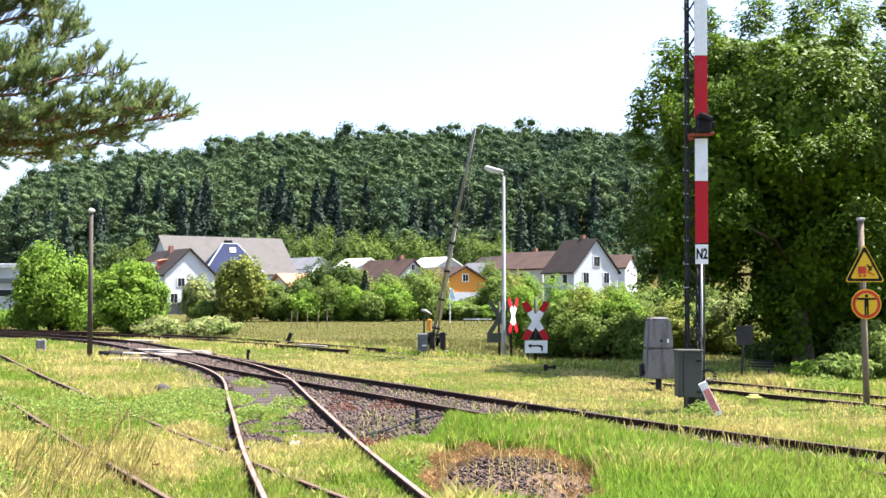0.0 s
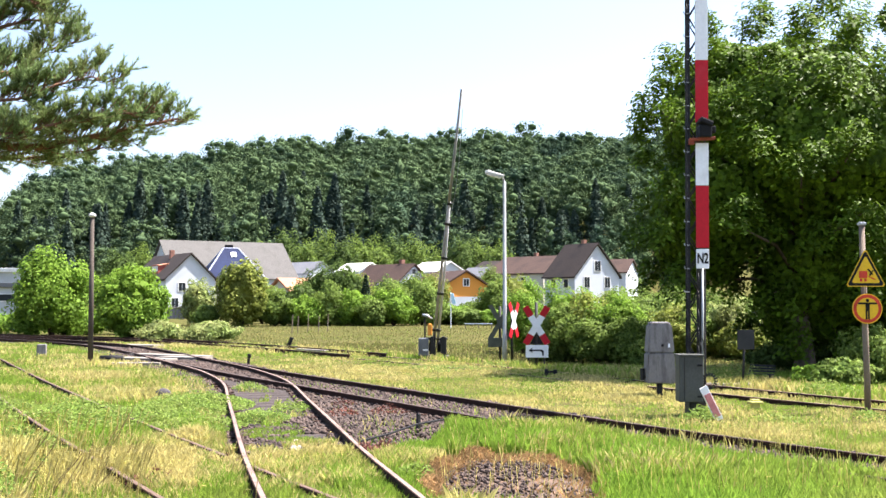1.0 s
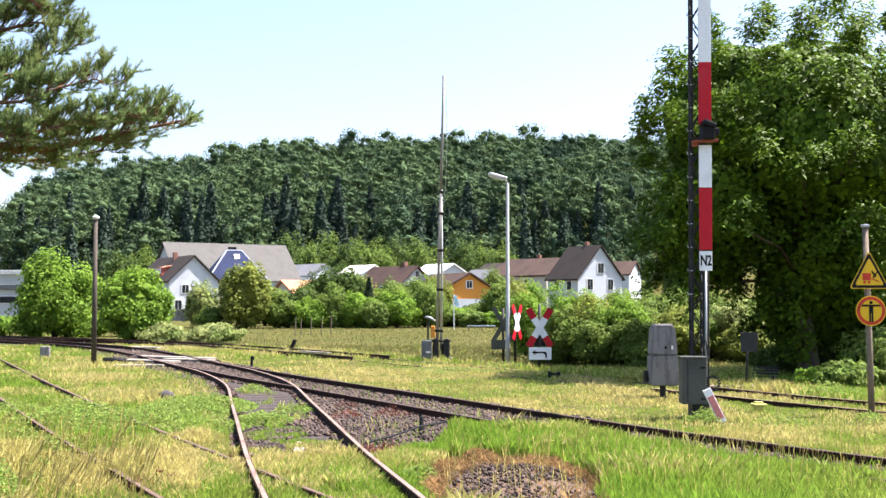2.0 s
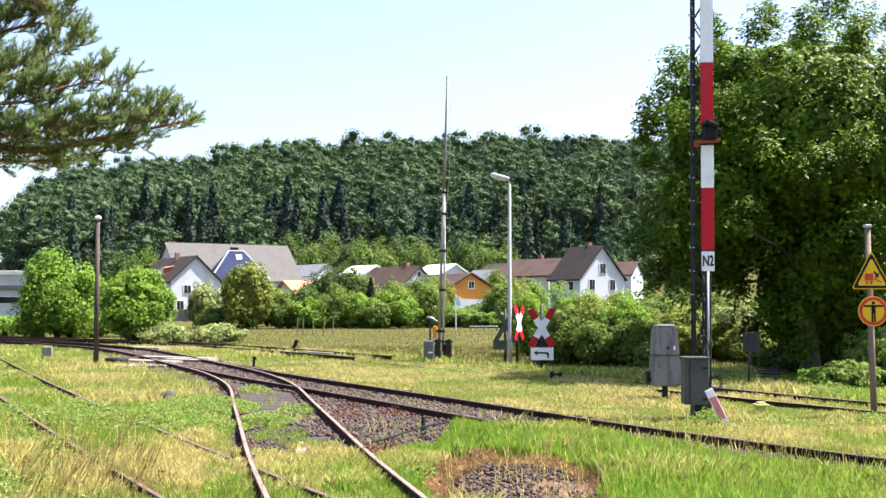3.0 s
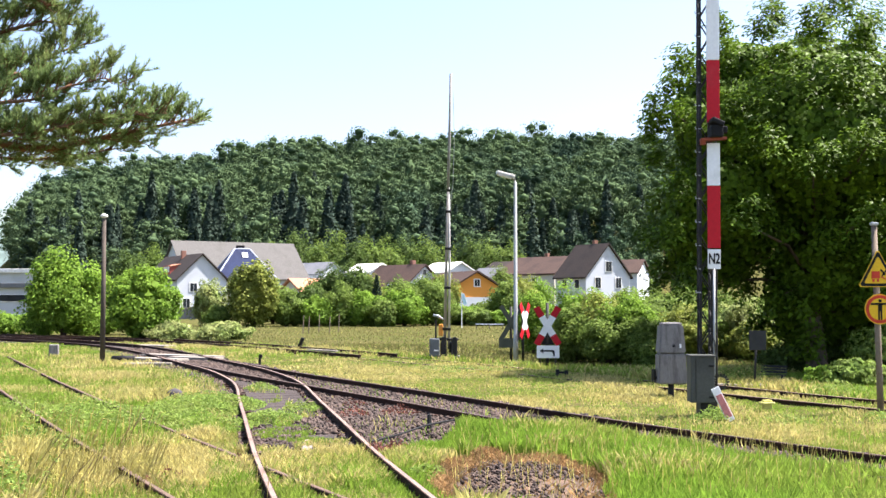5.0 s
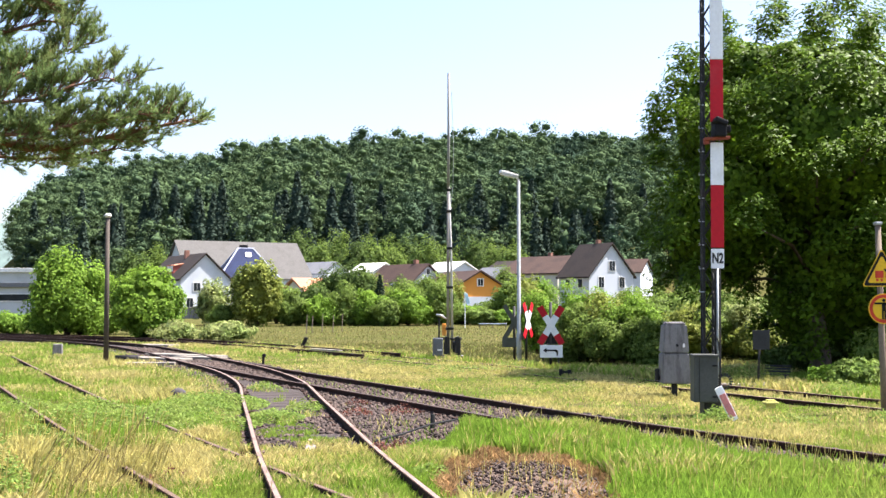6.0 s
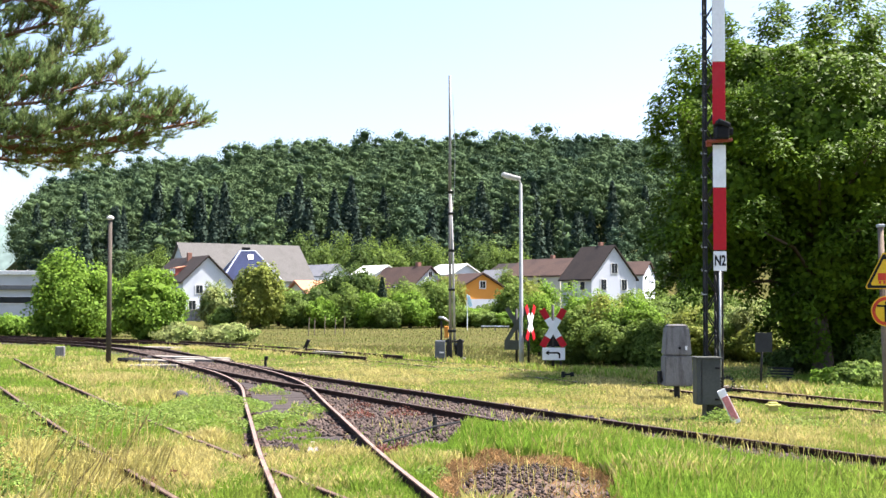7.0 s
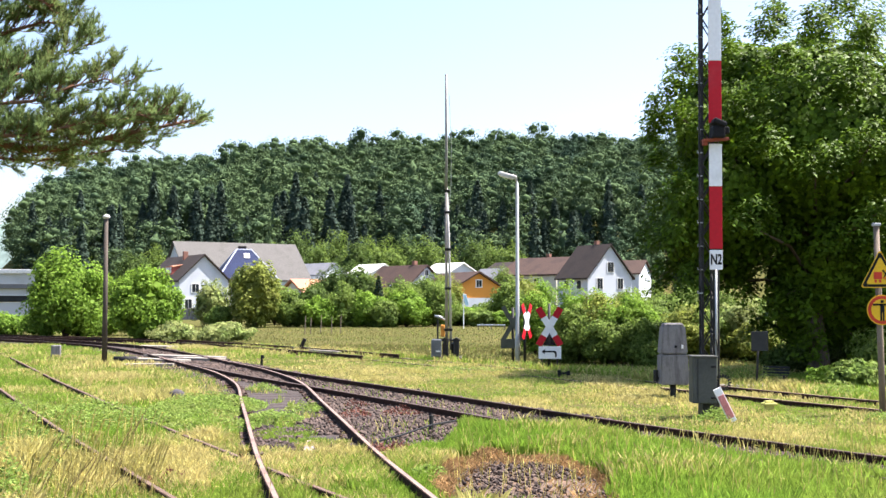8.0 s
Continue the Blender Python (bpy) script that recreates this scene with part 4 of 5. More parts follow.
def crown_shell(n, scale, inside):
    """Places on the outside of the joined crown masses, and their outward directions."""
    area = np.array([r[0] * r[1] + r[1] * r[2] + r[0] * r[2] for _, r in CROWN])
    P, Q = [], []
    for (c, r), k in zip(CROWN, (n * area / area.sum()).astype(int)):
        u = unit(k)
        p = np.array(c) + u * np.array(r) * scale
        q = u / np.array(r)
        ok = np.ones(k, bool)
        for c2, r2 in CROWN:
            if c2 != c:
                ok &= (((p - np.array(c2)) / (np.array(r2) * scale)) ** 2).sum(1) > inside
        q[:, 2] += 0.3 * np.maximum(-q[:, 1], 0) * np.sign(p[:, 2] - 5.3)
        p[:, 1] += 0.38 * np.maximum(p[:, 2] - 5.3, 0) + 0.30 * np.maximum(5.3 - p[:, 2], 0)      # the crown bulges towards the track at mid height
        P.append(p[ok]), Q.append((q / np.linalg.norm(q, axis=1, keepdims=True))[ok])
    return np.concatenate(P), np.concatenate(Q)


def leaf_fans(c, out, radius, per):
    """Drooping fans of leaflets at bough ends: a lit dome on top, hanging tips at the rim."""
    n = len(c)
    o = out * np.array((1, 1, 0.25))
    o /= np.linalg.norm(o, axis=1, keepdims=True) + 1e-6
    side = np.stack([-o[:, 1], o[:, 0], np.zeros(n)], 1)
    side /= np.linalg.norm(side, axis=1, keepdims=True) + 1e-6
    R = np.repeat(radius * RNG.uniform(0.6, 1.35, n), per)[:, None]
    a, q = RNG.uniform(0, math.tau, (n * per, 1)), np.sqrt(RNG.uniform(0, 1, (n * per, 1)))
    u, w = q * np.cos(a), q * np.sin(a)
    up = np.array((0, 0, 1.0))
    oo, ss = np.repeat(o, per, 0), np.repeat(side, per, 0)
    lobes = 0.75 + 0.35 * np.sin(a * 5 + np.repeat(RNG.uniform(0, 6, n), per)[:, None])
    p = np.repeat(c, per, 0) + R * lobes * (oo * u * 0.9 + ss * w) + up * R * (0.55 * (1 - q * q) - 0.22 * u - 0.3 * q ** 4) + 0.07 * RNG.normal(size=(n * per, 3))
    nn = up * 0.7 + (oo * u + ss * w) * 0.5 + oo * 0.4 + 0.45 * unit(n * per)
    return p, nn / np.linalg.norm(nn, axis=1, keepdims=True)


def big_tree():
    ob = thing("walnut_tree", (9.9, 30.0, GROUND), "large spreading walnut tree in full leaf", "tree")
    bm = bmesh.new()
    tube(bm, [(0, 0, -0.1), (0.03, 0, 0.5), (-0.05, 0.1, 1.6), (0, 0.1, 2.6), (0.3, 0.2, 5.5)], [0.36, 0.27, 0.23, 0.21, 0.12], 12)
    part("trunk", bm, BARK, ob, smooth=True)
    spots, away = crown_shell(2600, 0.97, 0.9)
    chosen = []
    for i in range(len(spots)):     # boughs stand apart, with dark hollows between them
        if all(((spots[i] - spots[j]) ** 2).sum() > 1.5 for j in chosen):
            chosen.append(i)
    boughs, away = spots[chosen], away[chosen]
    boughs = boughs + away * RNG.uniform(-0.25, 0.38, (len(boughs), 1)) * np.clip((boughs[:, 2:] - 1.5) / 3, 0.2, 1)
    T, O = [boughs + away * 0.15 + np.array((0, 0, 0.25))], [away]
    for kk in range(11):
        turn = np.cross(away, np.array((0.0, 0.0, 1.0)))
        side = turn * RNG.uniform(-0.6, 0.6, (len(boughs), 1)) + away * RNG.uniform(-0.45, 0.25, (len(boughs), 1))
        T.append(boughs + side + np.array((0, 0, 1.0)) * RNG.uniform(-0.35, 0.25, (len(boughs), 1)))
        O.append(away + 0.5 * side)
    tips, out = np.concatenate(T), np.concatenate(O)
    keep = (tips[:, 2] > np.where(tips[:, 0] < -1.3, 2.1, 0.25)) & (RNG.uniform(0, 1, len(tips)) > 0.1)
    tips, out = tips[keep], out[keep]
    for i in range(0, len(tips), max(1, len(tips) // 26)):
        e = Vector(tips[i])
        b = Vector((0, 0.1, min(1.8 + 0.35 * max(e.z - 2, 0), 5.2)))
        tube_bm = bmesh.new()
        tube(tube_bm, [b, b.lerp(e, 0.45) + Vector((0, 0, 0.4)), e], [0.10, 0.05, 0.012], 7)
        part("limb", tube_bm, BARK, ob, smooth=True)
    p, n = leaf_fans(tips, out, 0.42, 48)
    parts = [leaf_quads(p, n, 0.16, 0.46)]
    for scale, k, size in ((0.75, 34000, 0.17), (0.66, 30000, 0.24), (0.54, 12000, 0.42)):
        q, o = crown_shell(k, scale, 0.95)
        ok = q[:, 2] > np.where(q[:, 0] < -1.1, 2.3, 0.2)
        parts.append(leaf_quads(q[ok], (o + 0.55 * unit(len(o)))[ok], size, 0.7))
    o = np.cumsum([0] + [len(a) for a, _ in parts])
    arrays("crown", np.concatenate([a for a, _ in parts]), np.concatenate([b + k for (_, b), k in zip(parts, o)]), WALNUT, ob)


big_tree()


# ---------------------------------------------------------------- forest on the hill
ICO = bmesh.new()
bmesh.ops.create_icosphere(ICO, subdivisions=1, radius=1.0)
ICO_V = np.array([v.co[:] for v in ICO.verts])
ICO_F = np.array([[v.index for v in f.verts] for f in ICO.faces])
ICO_F = np.concatenate([ICO_F, ICO_F[:, 2:]], 1)
ICO.free()


def tree_template(kind):
    """Leaf sprays on rounded boughs with dense hearts, or drooping tiers of needles round a spire."""
    V, F, o = [], [], 0

    def add(v, f):
        nonlocal o
        V.append(v), F.append(f + o)
        o += len(v)

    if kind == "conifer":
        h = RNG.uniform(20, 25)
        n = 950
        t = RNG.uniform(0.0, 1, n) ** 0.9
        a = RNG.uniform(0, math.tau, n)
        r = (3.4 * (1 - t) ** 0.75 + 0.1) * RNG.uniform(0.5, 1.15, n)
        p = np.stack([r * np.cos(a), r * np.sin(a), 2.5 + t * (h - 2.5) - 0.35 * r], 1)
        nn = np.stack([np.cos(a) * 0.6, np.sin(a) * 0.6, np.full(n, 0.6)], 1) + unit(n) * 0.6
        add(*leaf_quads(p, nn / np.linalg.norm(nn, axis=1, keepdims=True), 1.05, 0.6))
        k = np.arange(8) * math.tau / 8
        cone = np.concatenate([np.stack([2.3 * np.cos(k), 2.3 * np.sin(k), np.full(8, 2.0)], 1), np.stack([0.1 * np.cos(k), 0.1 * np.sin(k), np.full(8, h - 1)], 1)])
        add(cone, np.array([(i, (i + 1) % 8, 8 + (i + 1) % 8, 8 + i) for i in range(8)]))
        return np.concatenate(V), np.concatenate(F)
    wide = RNG.uniform(0.9, 1.25)
    for i in range(20):
        if i < 19:
            a, z = i * 2.4 + RNG.uniform(-0.5, 0.5), 5.0 + 0.80 * i + RNG.uniform(-0.8, 0.8)
            q = wide * 3.6 * math.sqrt(max(0.05, 1 - ((z - 10.5) / 10.6) ** 2))
            c, r, n = np.array((q * math.cos(a), q * math.sin(a), z)), RNG.uniform(1.3, 2.9), 84
        else:
            c, r, n = np.array((0, 0, 12.0)), 3.2, 30
        d = unit(n)
        p = c + d * r * RNG.uniform(0.6, 1.3, (n, 1)) * np.array((1.15, 1.15, 0.72 if i < 19 else 2.2))
        nn = d + 0.9 * unit(n) + np.array((0, 0, 0.2))
        add(*leaf_quads(p, nn / np.linalg.norm(nn, axis=1, keepdims=True), 0.6, 0.75))
        add(c + ICO_V * r * 0.62 * np.array((1, 1, 0.72 if i < 19 else 2.4)), ICO_F)
    return np.concatenate(V), np.concatenate(F)


def forest():
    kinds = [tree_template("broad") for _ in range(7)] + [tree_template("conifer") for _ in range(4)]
    sets = {"broad": [[], [], 0], "conifer": [[], [], 0]}
    y = 308.0
    while y < 545:
        xw = 0.44 * y
        x = -xw
        while x < xw * 0.55:
            px, py = x + RNG.uniform(-2.8, 2.8), y + RNG.uniform(-2.8, 2.8)
            zz = rise(px, py)
            patch = noise.noise(Vector((px * 0.02, py * 0.02, 3)))
            # front rows mostly dark spruce, standing in for the lower slope's shade
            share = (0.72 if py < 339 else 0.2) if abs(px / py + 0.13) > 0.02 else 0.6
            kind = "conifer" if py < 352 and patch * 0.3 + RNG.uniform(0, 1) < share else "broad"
            v, f = kinds[RNG.integers(7) if kind == "broad" else 7 + RNG.integers(4)]
            x += 8.8 if kind == "broad" else 5.6
            if px / py < -0.402 + 0.02 * (py < 330):
                continue
            a, s = RNG.uniform(0, math.tau), RNG.uniform(0.75, 1.25)
            if py > 480:
                s *= 0.85
            c, si = math.cos(a) * s, math.sin(a) * s
            w = np.stack([v[:, 0] * c - v[:, 1] * si + px, v[:, 0] * si + v[:, 1] * c + py, v[:, 2] * s * RNG.uniform(0.85, 1.1) + zz], 1)
            if py > 350:     # boughs buried in the closed canopy are left out
                f = f[w[f].mean(1)[:, 2] - zz > 8.0 * s]
            S = sets[kind]
            S[0].append(w), S[1].append(f + S[2])
            S[2] += len(w)
        y += 8.6
    woods = thing("woods", (0, 0, 0), "dense mixed woods covering the hill", "woods", kind="stuff")
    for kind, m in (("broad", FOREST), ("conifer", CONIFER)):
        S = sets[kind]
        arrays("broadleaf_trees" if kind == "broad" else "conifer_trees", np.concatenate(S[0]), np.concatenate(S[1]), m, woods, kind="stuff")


forest()
for i, (x, top) in enumerate(((-44.4, 14.5), (-39.0, 20.2), (-35.2, 17.5), (-31.1, 19.9), (-23.5, 16.1), (-20.1, 17.7), (-16.2, 17.5), (-12.5, 19.5), (-6.6, 16.1), (-2.0, 14.9), (4.5, 18.5), (9.8, 18.0), (13.6, 15.6), (-79.5, 14.2), (-77.1, 15.3), (-14.0, 13.5), (-24.8, 13.4), (47.6, 6.5))):
    d = 262 + 9 * (i % 4)
    sized_bush("tree", x, 9.5, d, top, (HEDGE, DARKLEAF, HEDGE)[i % 3], "green tree before the woods", 3600, 0.5, 60, "tree")


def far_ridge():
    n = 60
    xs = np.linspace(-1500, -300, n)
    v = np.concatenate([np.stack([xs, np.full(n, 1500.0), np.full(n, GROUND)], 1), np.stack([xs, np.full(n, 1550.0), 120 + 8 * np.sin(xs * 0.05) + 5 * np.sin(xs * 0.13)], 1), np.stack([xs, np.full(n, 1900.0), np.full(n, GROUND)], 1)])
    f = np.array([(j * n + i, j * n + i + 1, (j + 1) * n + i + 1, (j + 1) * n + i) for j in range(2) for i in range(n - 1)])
    # the ridge's haze is put into its pale blue-green base colour
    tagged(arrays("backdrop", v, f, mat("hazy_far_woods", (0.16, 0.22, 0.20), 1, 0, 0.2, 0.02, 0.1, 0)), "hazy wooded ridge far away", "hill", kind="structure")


far_ridge()



# ---------------------------------------------------------------- pine at the side
def pine_tree():
    ob = thing("pine_tree", (-7.4, 9.9, GROUND), "tall pine with long-needled boughs reaching out", "tree")
    o = Vector(ob.location)
    ob.location += Vector((0.07, 0, -0.07))
    bm = bmesh.new()
    tube(bm, [(0, 0, -0.1), (0.05, 0, 2), (0, 0.05, 4.5), (-0.1, 0, 8)], [0.26, 0.22, 0.18, 0.08], 10)
    part("trunk", bm, PINEBARK, ob, smooth=True)
    boughs = [([(-7.35, 9.8, 2.9), (-4.2, 9.6, 3.42), (-3.81, 9.5, 3.31), (-3.5, 9.45, 3.31), (-3.19, 9.4, 3.37), (-2.85, 9.4, 3.44), (-2.56, 9.45, 3.51), (-2.35, 9.5, 3.57)], 0.045, 0.74, 0.20, 0.34),
              ([(-7.3, 9.8, 3.2), (-4.03, 9.2, 3.65), (-3.65, 9.2, 3.68), (-3.32, 9.2, 3.8), (-3.03, 9.2, 3.87), (-2.84, 9.2, 3.82)], 0.02, 0.3, 0.25, 0.28),
              ([(-7.3, 9.8, 2.9), (-3.98, 9.1, 3.37), (-3.61, 9.1, 3.37), (-3.23, 9.1, 3.47), (-2.85, 9.1, 3.54), (-2.47, 9.15, 3.56)], 0.02, 0.26, 0.22, 0.3),
              ([(-7.3, 9.8, 2.7), (-4.29, 9.7, 3.28), (-3.94, 9.7, 3.24), (-3.64, 9.7, 3.25), (-3.29, 9.7, 3.3), (-2.86, 9.7, 3.37)], 0.02, 0.14, 0.14, 0.22),
              ([(-7.35, 9.9, 3.4), (-4.35, 9.7, 3.77), (-3.96, 9.6, 3.95), (-3.77, 9.6, 4.06), (-3.54, 9.6, 4.19), (-3.3, 9.6, 4.27)], 0.03, 0.36, 0.30, 0.30),
              ([(-7.35, 9.9, 4.0), (-4.46, 9.9, 4.36), (-4.06, 9.8, 4.44), (-3.8, 9.8, 4.51), (-3.52, 9.8, 4.5)], 0.03, 0.34, 0.30, 0.26),
              ([(-7.3, 9.8, 3.3), (-4.08, 9.3, 3.92), (-3.79, 9.3, 3.93), (-3.66, 9.3, 3.82), (-3.55, 9.3, 3.62), (-3.52, 9.35, 3.41)], 0.022, 0.22, 0.3, 0.18),
              ([(-7.3, 9.8, 4.4), (-4.33, 9.6, 4.59), (-4.03, 9.6, 4.69), (-3.73, 9.6, 4.66), (-3.62, 9.6, 4.54)], 0.025, 0.3, 0.3, 0.25)]
    V = []

    def along(p, s):
        seg = [(b - a).length for a, b in zip(p, p[1:])]
        q = s * sum(seg)
        for a, b, l in zip(p, p[1:], seg):
            if q <= l:
                break
            q -= l
        return a.lerp(b, min(q / l, 1)), (b - a).normalized(), sum(seg)

    def tufts(a, b):
        m = max(2, int((b - a).length / 0.026))
        ax = np.array((b - a).normalized())
        for i in range(m):
            c = np.array(a.lerp(b, (i + 0.8) / m))
            k = 9
            dd = unit(k) * 0.62 + ax * 0.9 + np.array((0, 0, 0.15))
            dd /= np.linalg.norm(dd, axis=1, keepdims=True)
            side = np.cross(dd, unit(k))
            side /= np.linalg.norm(side, axis=1, keepdims=True)
            ln = RNG.uniform(0.035, 0.065, k)[:, None]
            V.append(np.stack([c - side * 0.0042, c + side * 0.0042, c + dd * ln], 1).reshape(-1, 3))

    for pts, rad, up0, up1, down in boughs:
        p = [Vector(q) - o for q in pts]
        bm = bmesh.new()
        tube(bm, p, [rad * (1 - 0.8 * i / (len(p) - 1)) for i in range(len(p))], 7)
        length = along(p, 0)[2]
        for k in range(int(length / 0.033)):
            s = 0.3 + 0.7 * k / int(length / 0.033)
            base, d, _ = along(p, s)
            rising = random.random() < 0.70
            l = ((up0 + (up1 - up0) * s) if rising else down) * random.uniform(0.45, 1.0)
            way = (d * random.uniform(0.25, 1.0) + Vector((0, random.uniform(-0.9, 0.9), (0.85 if rising else -0.45) * random.uniform(0.4, 1)))).normalized()
            mid = base + way * l * 0.5
            end = mid + (way + Vector((0.15, 0, 0.35))).normalized() * l * 0.5
            tube(bm, [base, mid, end], [0.006, 0.004, 0.002], 4, False)
            for i in range(max(3, int(l / 0.026))):
                q = RNG.uniform(0.3, 1.0)
                b = base.lerp(mid, q * 2) if q < 0.5 else mid.lerp(end, q * 2 - 1)
                w = (way * 0.5 + Vector((random.uniform(-0.5, 0.7), random.uniform(-0.8, 0.8), random.uniform(0.0, 1.1)))).normalized()
                e = b + w * random.uniform(0.06, 0.15)
                tube(bm, [b, e], [0.002, 0.0015], 3, False)
                tufts(b, e)
        part("bough", bm, PINEBARK, ob, smooth=True)
    v = np.concatenate(V)
    arrays("needles", v, np.arange(len(v)).reshape(-1, 3), NEEDLE, ob)


pine_tree()


# ---------------------------------------------------------------- small things beside the tracks
def simple(name, at, label, category, build, material, rz=0, smooth=False, group=""):
    ob = thing(name, at, label, category, group, rz=rz)
    bm = bmesh.new()
    build(bm)
    part("body", bm, material, ob, smooth=smooth)
    return ob


def rock(bm, r, squash=0.7, seed=0):
    bmesh.ops.create_icosphere(bm, subdivisions=2, radius=r)
    for v in bm.verts:
        k = 1 + 0.35 * noise.noise(v.co * (2.2 / r) + Vector((seed, 0, 0)))
        v.co = Vector((v.co.x * k, v.co.y * k, v.co.z * k * squash))


# crossing slabs by the points
SLABS = [((-9.59, 38.98), 3.4, 0.55, -28), ((-9.87, 36.8), 2.2, 0.6, -28), ((-8.74, 37.5), 2.0, 0.5, -28), ((-12.89, 47.42), 1.8, 0.7, -24), ((-9.5, 34.0), 1.6, 0.3, 4)]
for (sx, sy), w, dd, rz in SLABS:
    simple("concrete_slab", (sx, sy, GROUND), "pale concrete crossing slab beside the rails", "slab", lambda bm: box(bm, (0, 0, 0.055), (w, dd, 0.13), None, 0.015), SLAB, rz, group="crossing slabs")
simple("pipe_stub", (*(-10.81, 36.03), GROUND), "dark rubber pipe lying in the grass", "pipe", lambda bm: tube(bm, [(-0.36, 0, 0.12), (0.36, 0.06, 0.12)], 0.12, 12), BLACK, 0, True)
simple("marker_box", (*(-14.51, 39.95), GROUND), "small grey concrete marker box in the grass", "marker", lambda bm: box(bm, (0, 0, 0.22), (0.32, 0.3, 0.44), None, 0.03), CONCRETE, 12)
simple("boulder", (*(-5.7, 22.58), GROUND + 0.09), "dark boulder half hidden in weeds", "rock", lambda bm: rock(bm, 0.17, 0.95, 3), mat("dark_rock", (0.06, 0.055, 0.055), 0.9, 0, 0.3, 5, 40, 0.4), 0, True)
simple("point_marker", (*(-5.94, 33.92), GROUND), "small dark post between the tracks", "post", lambda bm: (box(bm, (0, 0, 0.16), (0.07, 0.07, 0.36), None, 0.01), box(bm, (0.02, 0, 0.33), (0.11, 0.09, 0.12), None, 0.02)), BLACK)
simple("point_lever", (*(-6.26, 45.32), GROUND), "old point lever with a tilted weight", "lever", lambda bm: (box(bm, (0, 0, 0.08), (0.9, 0.3, 0.12), None, 0.02), box(bm, (0.02, 0, 0.30), (0.14, 0.16, 0.44), Matrix.Rotation(radians(24), 4, "Y"), 0.02)), BLACK)
simple("plank", (*(-5.0, 42.5), GROUND), "pale plank at the siding's rail", "plank", lambda bm: box(bm, (0, 0, 0.11), (1.9, 0.22, 0.06), None, 0.01), SLAB, -48)
simple("yellow_marker", (*(5.79, 20.32), GROUND), "yellow capped cable marker in the grass", "marker", lambda bm: (box(bm, (0, 0, 0.15), (0.16, 0.1, 0.16), None, 0.01), box(bm, (0, 0, 0.17), (0.26, 0.18, 0.05), None, 0.02)), mat("faded_yellow", (0.42, 0.40, 0.12), 0.8), 10)
ob = thing("red_white_board", (*(4.74, 18.73), GROUND), "red board with white edge leaning at the mast", "board")
r = Matrix.Rotation(radians(-26), 4, "Y")
bm = box(bmesh.new(), (-0.15, 0.0, 0.3), (0.14, 0.03, 0.62), r, 0.006)
board = part("board", bm, WHITE, ob)
part("red_face", box(bmesh.new(), (-0.135, -0.02, 0.27), (0.11, 0.012, 0.42), r, 0.004), mat("faded_red", (0.58, 0.22, 0.21), 0.6), board)


def bench():
    ob = thing("bench", (8.0, 27.6, GROUND), "dark slatted park bench under the tree", "bench", rz=-35)
    ob.scale = (0.7, 0.7, 0.62)
    for i in range(3):
        part("seat_slat", box(bmesh.new(), (0, -0.12 + 0.13 * i, 0.32), (0.95, 0.1, 0.035), None, 0.008), STEEL, ob)
    for i in range(3):
        part("back_slat", box(bmesh.new(), (0, 0.22 + 0.03 * i, 0.42 + 0.11 * i), (0.95, 0.03, 0.08), None, 0.008), STEEL, ob)
    for sx in (-0.38, 0.38):
        part("leg", box(bmesh.new(), (sx, 0.0, 0.16), (0.06, 0.38, 0.32), None, 0.01), STEEL, ob)


bench()
ob = thing("traffic_sign", (7.2, 26.1, GROUND), "square traffic sign seen from its dark back", "traffic sign", rz=8)
h = 1.18 - GROUND
part("pole", tube(bmesh.new(), [(-0.06, 0, -0.1), (0.03, 0.03, h)], 0.03, 8), STEEL, ob, smooth=True)
# the plate's shade is in its colour
part("plate", box(bmesh.new(), (0.03, -0.02, h - 0.22), (0.42, 0.015, 0.46), None, 0.004), SIGNBACK, ob, "grey plate back darkened as if shaded")

# meadow posts, rail and flag
for i, q in enumerate((-8.98, -8.77, -8.27, -7.72, -7.25)):
    d = 66 + i
    simple("meadow_post", (q, d, GROUND), "thin leaning fence post in the meadow", "post", lambda bm: tube(bm, [(0, 0, -0.05), (0.05, 0, 1.15 - 0.1 * (i % 2))], 0.03, 5), POST, group="meadow posts")
ob = thing("garden_rail", (2.65, 78, GROUND), "white low rail at the meadow's edge", "fence")
part("rail_bar", box(bmesh.new(), (0, 0, 0.34), (2.0, 0.06, 0.07)), WHITE, ob)
for sx in (-1.1, 0, 1.1):
    part("fence_post", box(bmesh.new(), (sx * 0.85, 0.07, 0.17), (0.07, 0.07, 0.36)), POST, ob)
ob = thing("flag_pole", (0.7, 80, GROUND), "white flagpole with a limp pale blue flag", "flagpole")
h = 2.46 - GROUND
part("pole", tube(bmesh.new(), [(0, 0, 0), (0, 0, h)], 0.035, 6), WHITE, ob)
bm = bmesh.new()
box(bm, (0.16, 0, h - 0.5), (0.26, 0.05, 0.8), Matrix.Rotation(radians(-16), 4, "Y"), 0.02)
part("flag", bm, mat("pale_blue_cloth", (0.42, 0.62, 0.72), 0.9), ob, "limp pale blue flag")
ob = thing("garden_wall", (-27.28, 118, GROUND), "low pale garden wall before the white house", "wall")
part("wall_body", box(bmesh.new(), (0, 0, 0.55), (4.6, 0.3, 1.1), None, 0.02), CONCRETE, ob)
part("coping", box(bmesh.new(), (0, 0, 1.16), (4.8, 0.5, 0.14), None, 0.02), SLAB, ob)
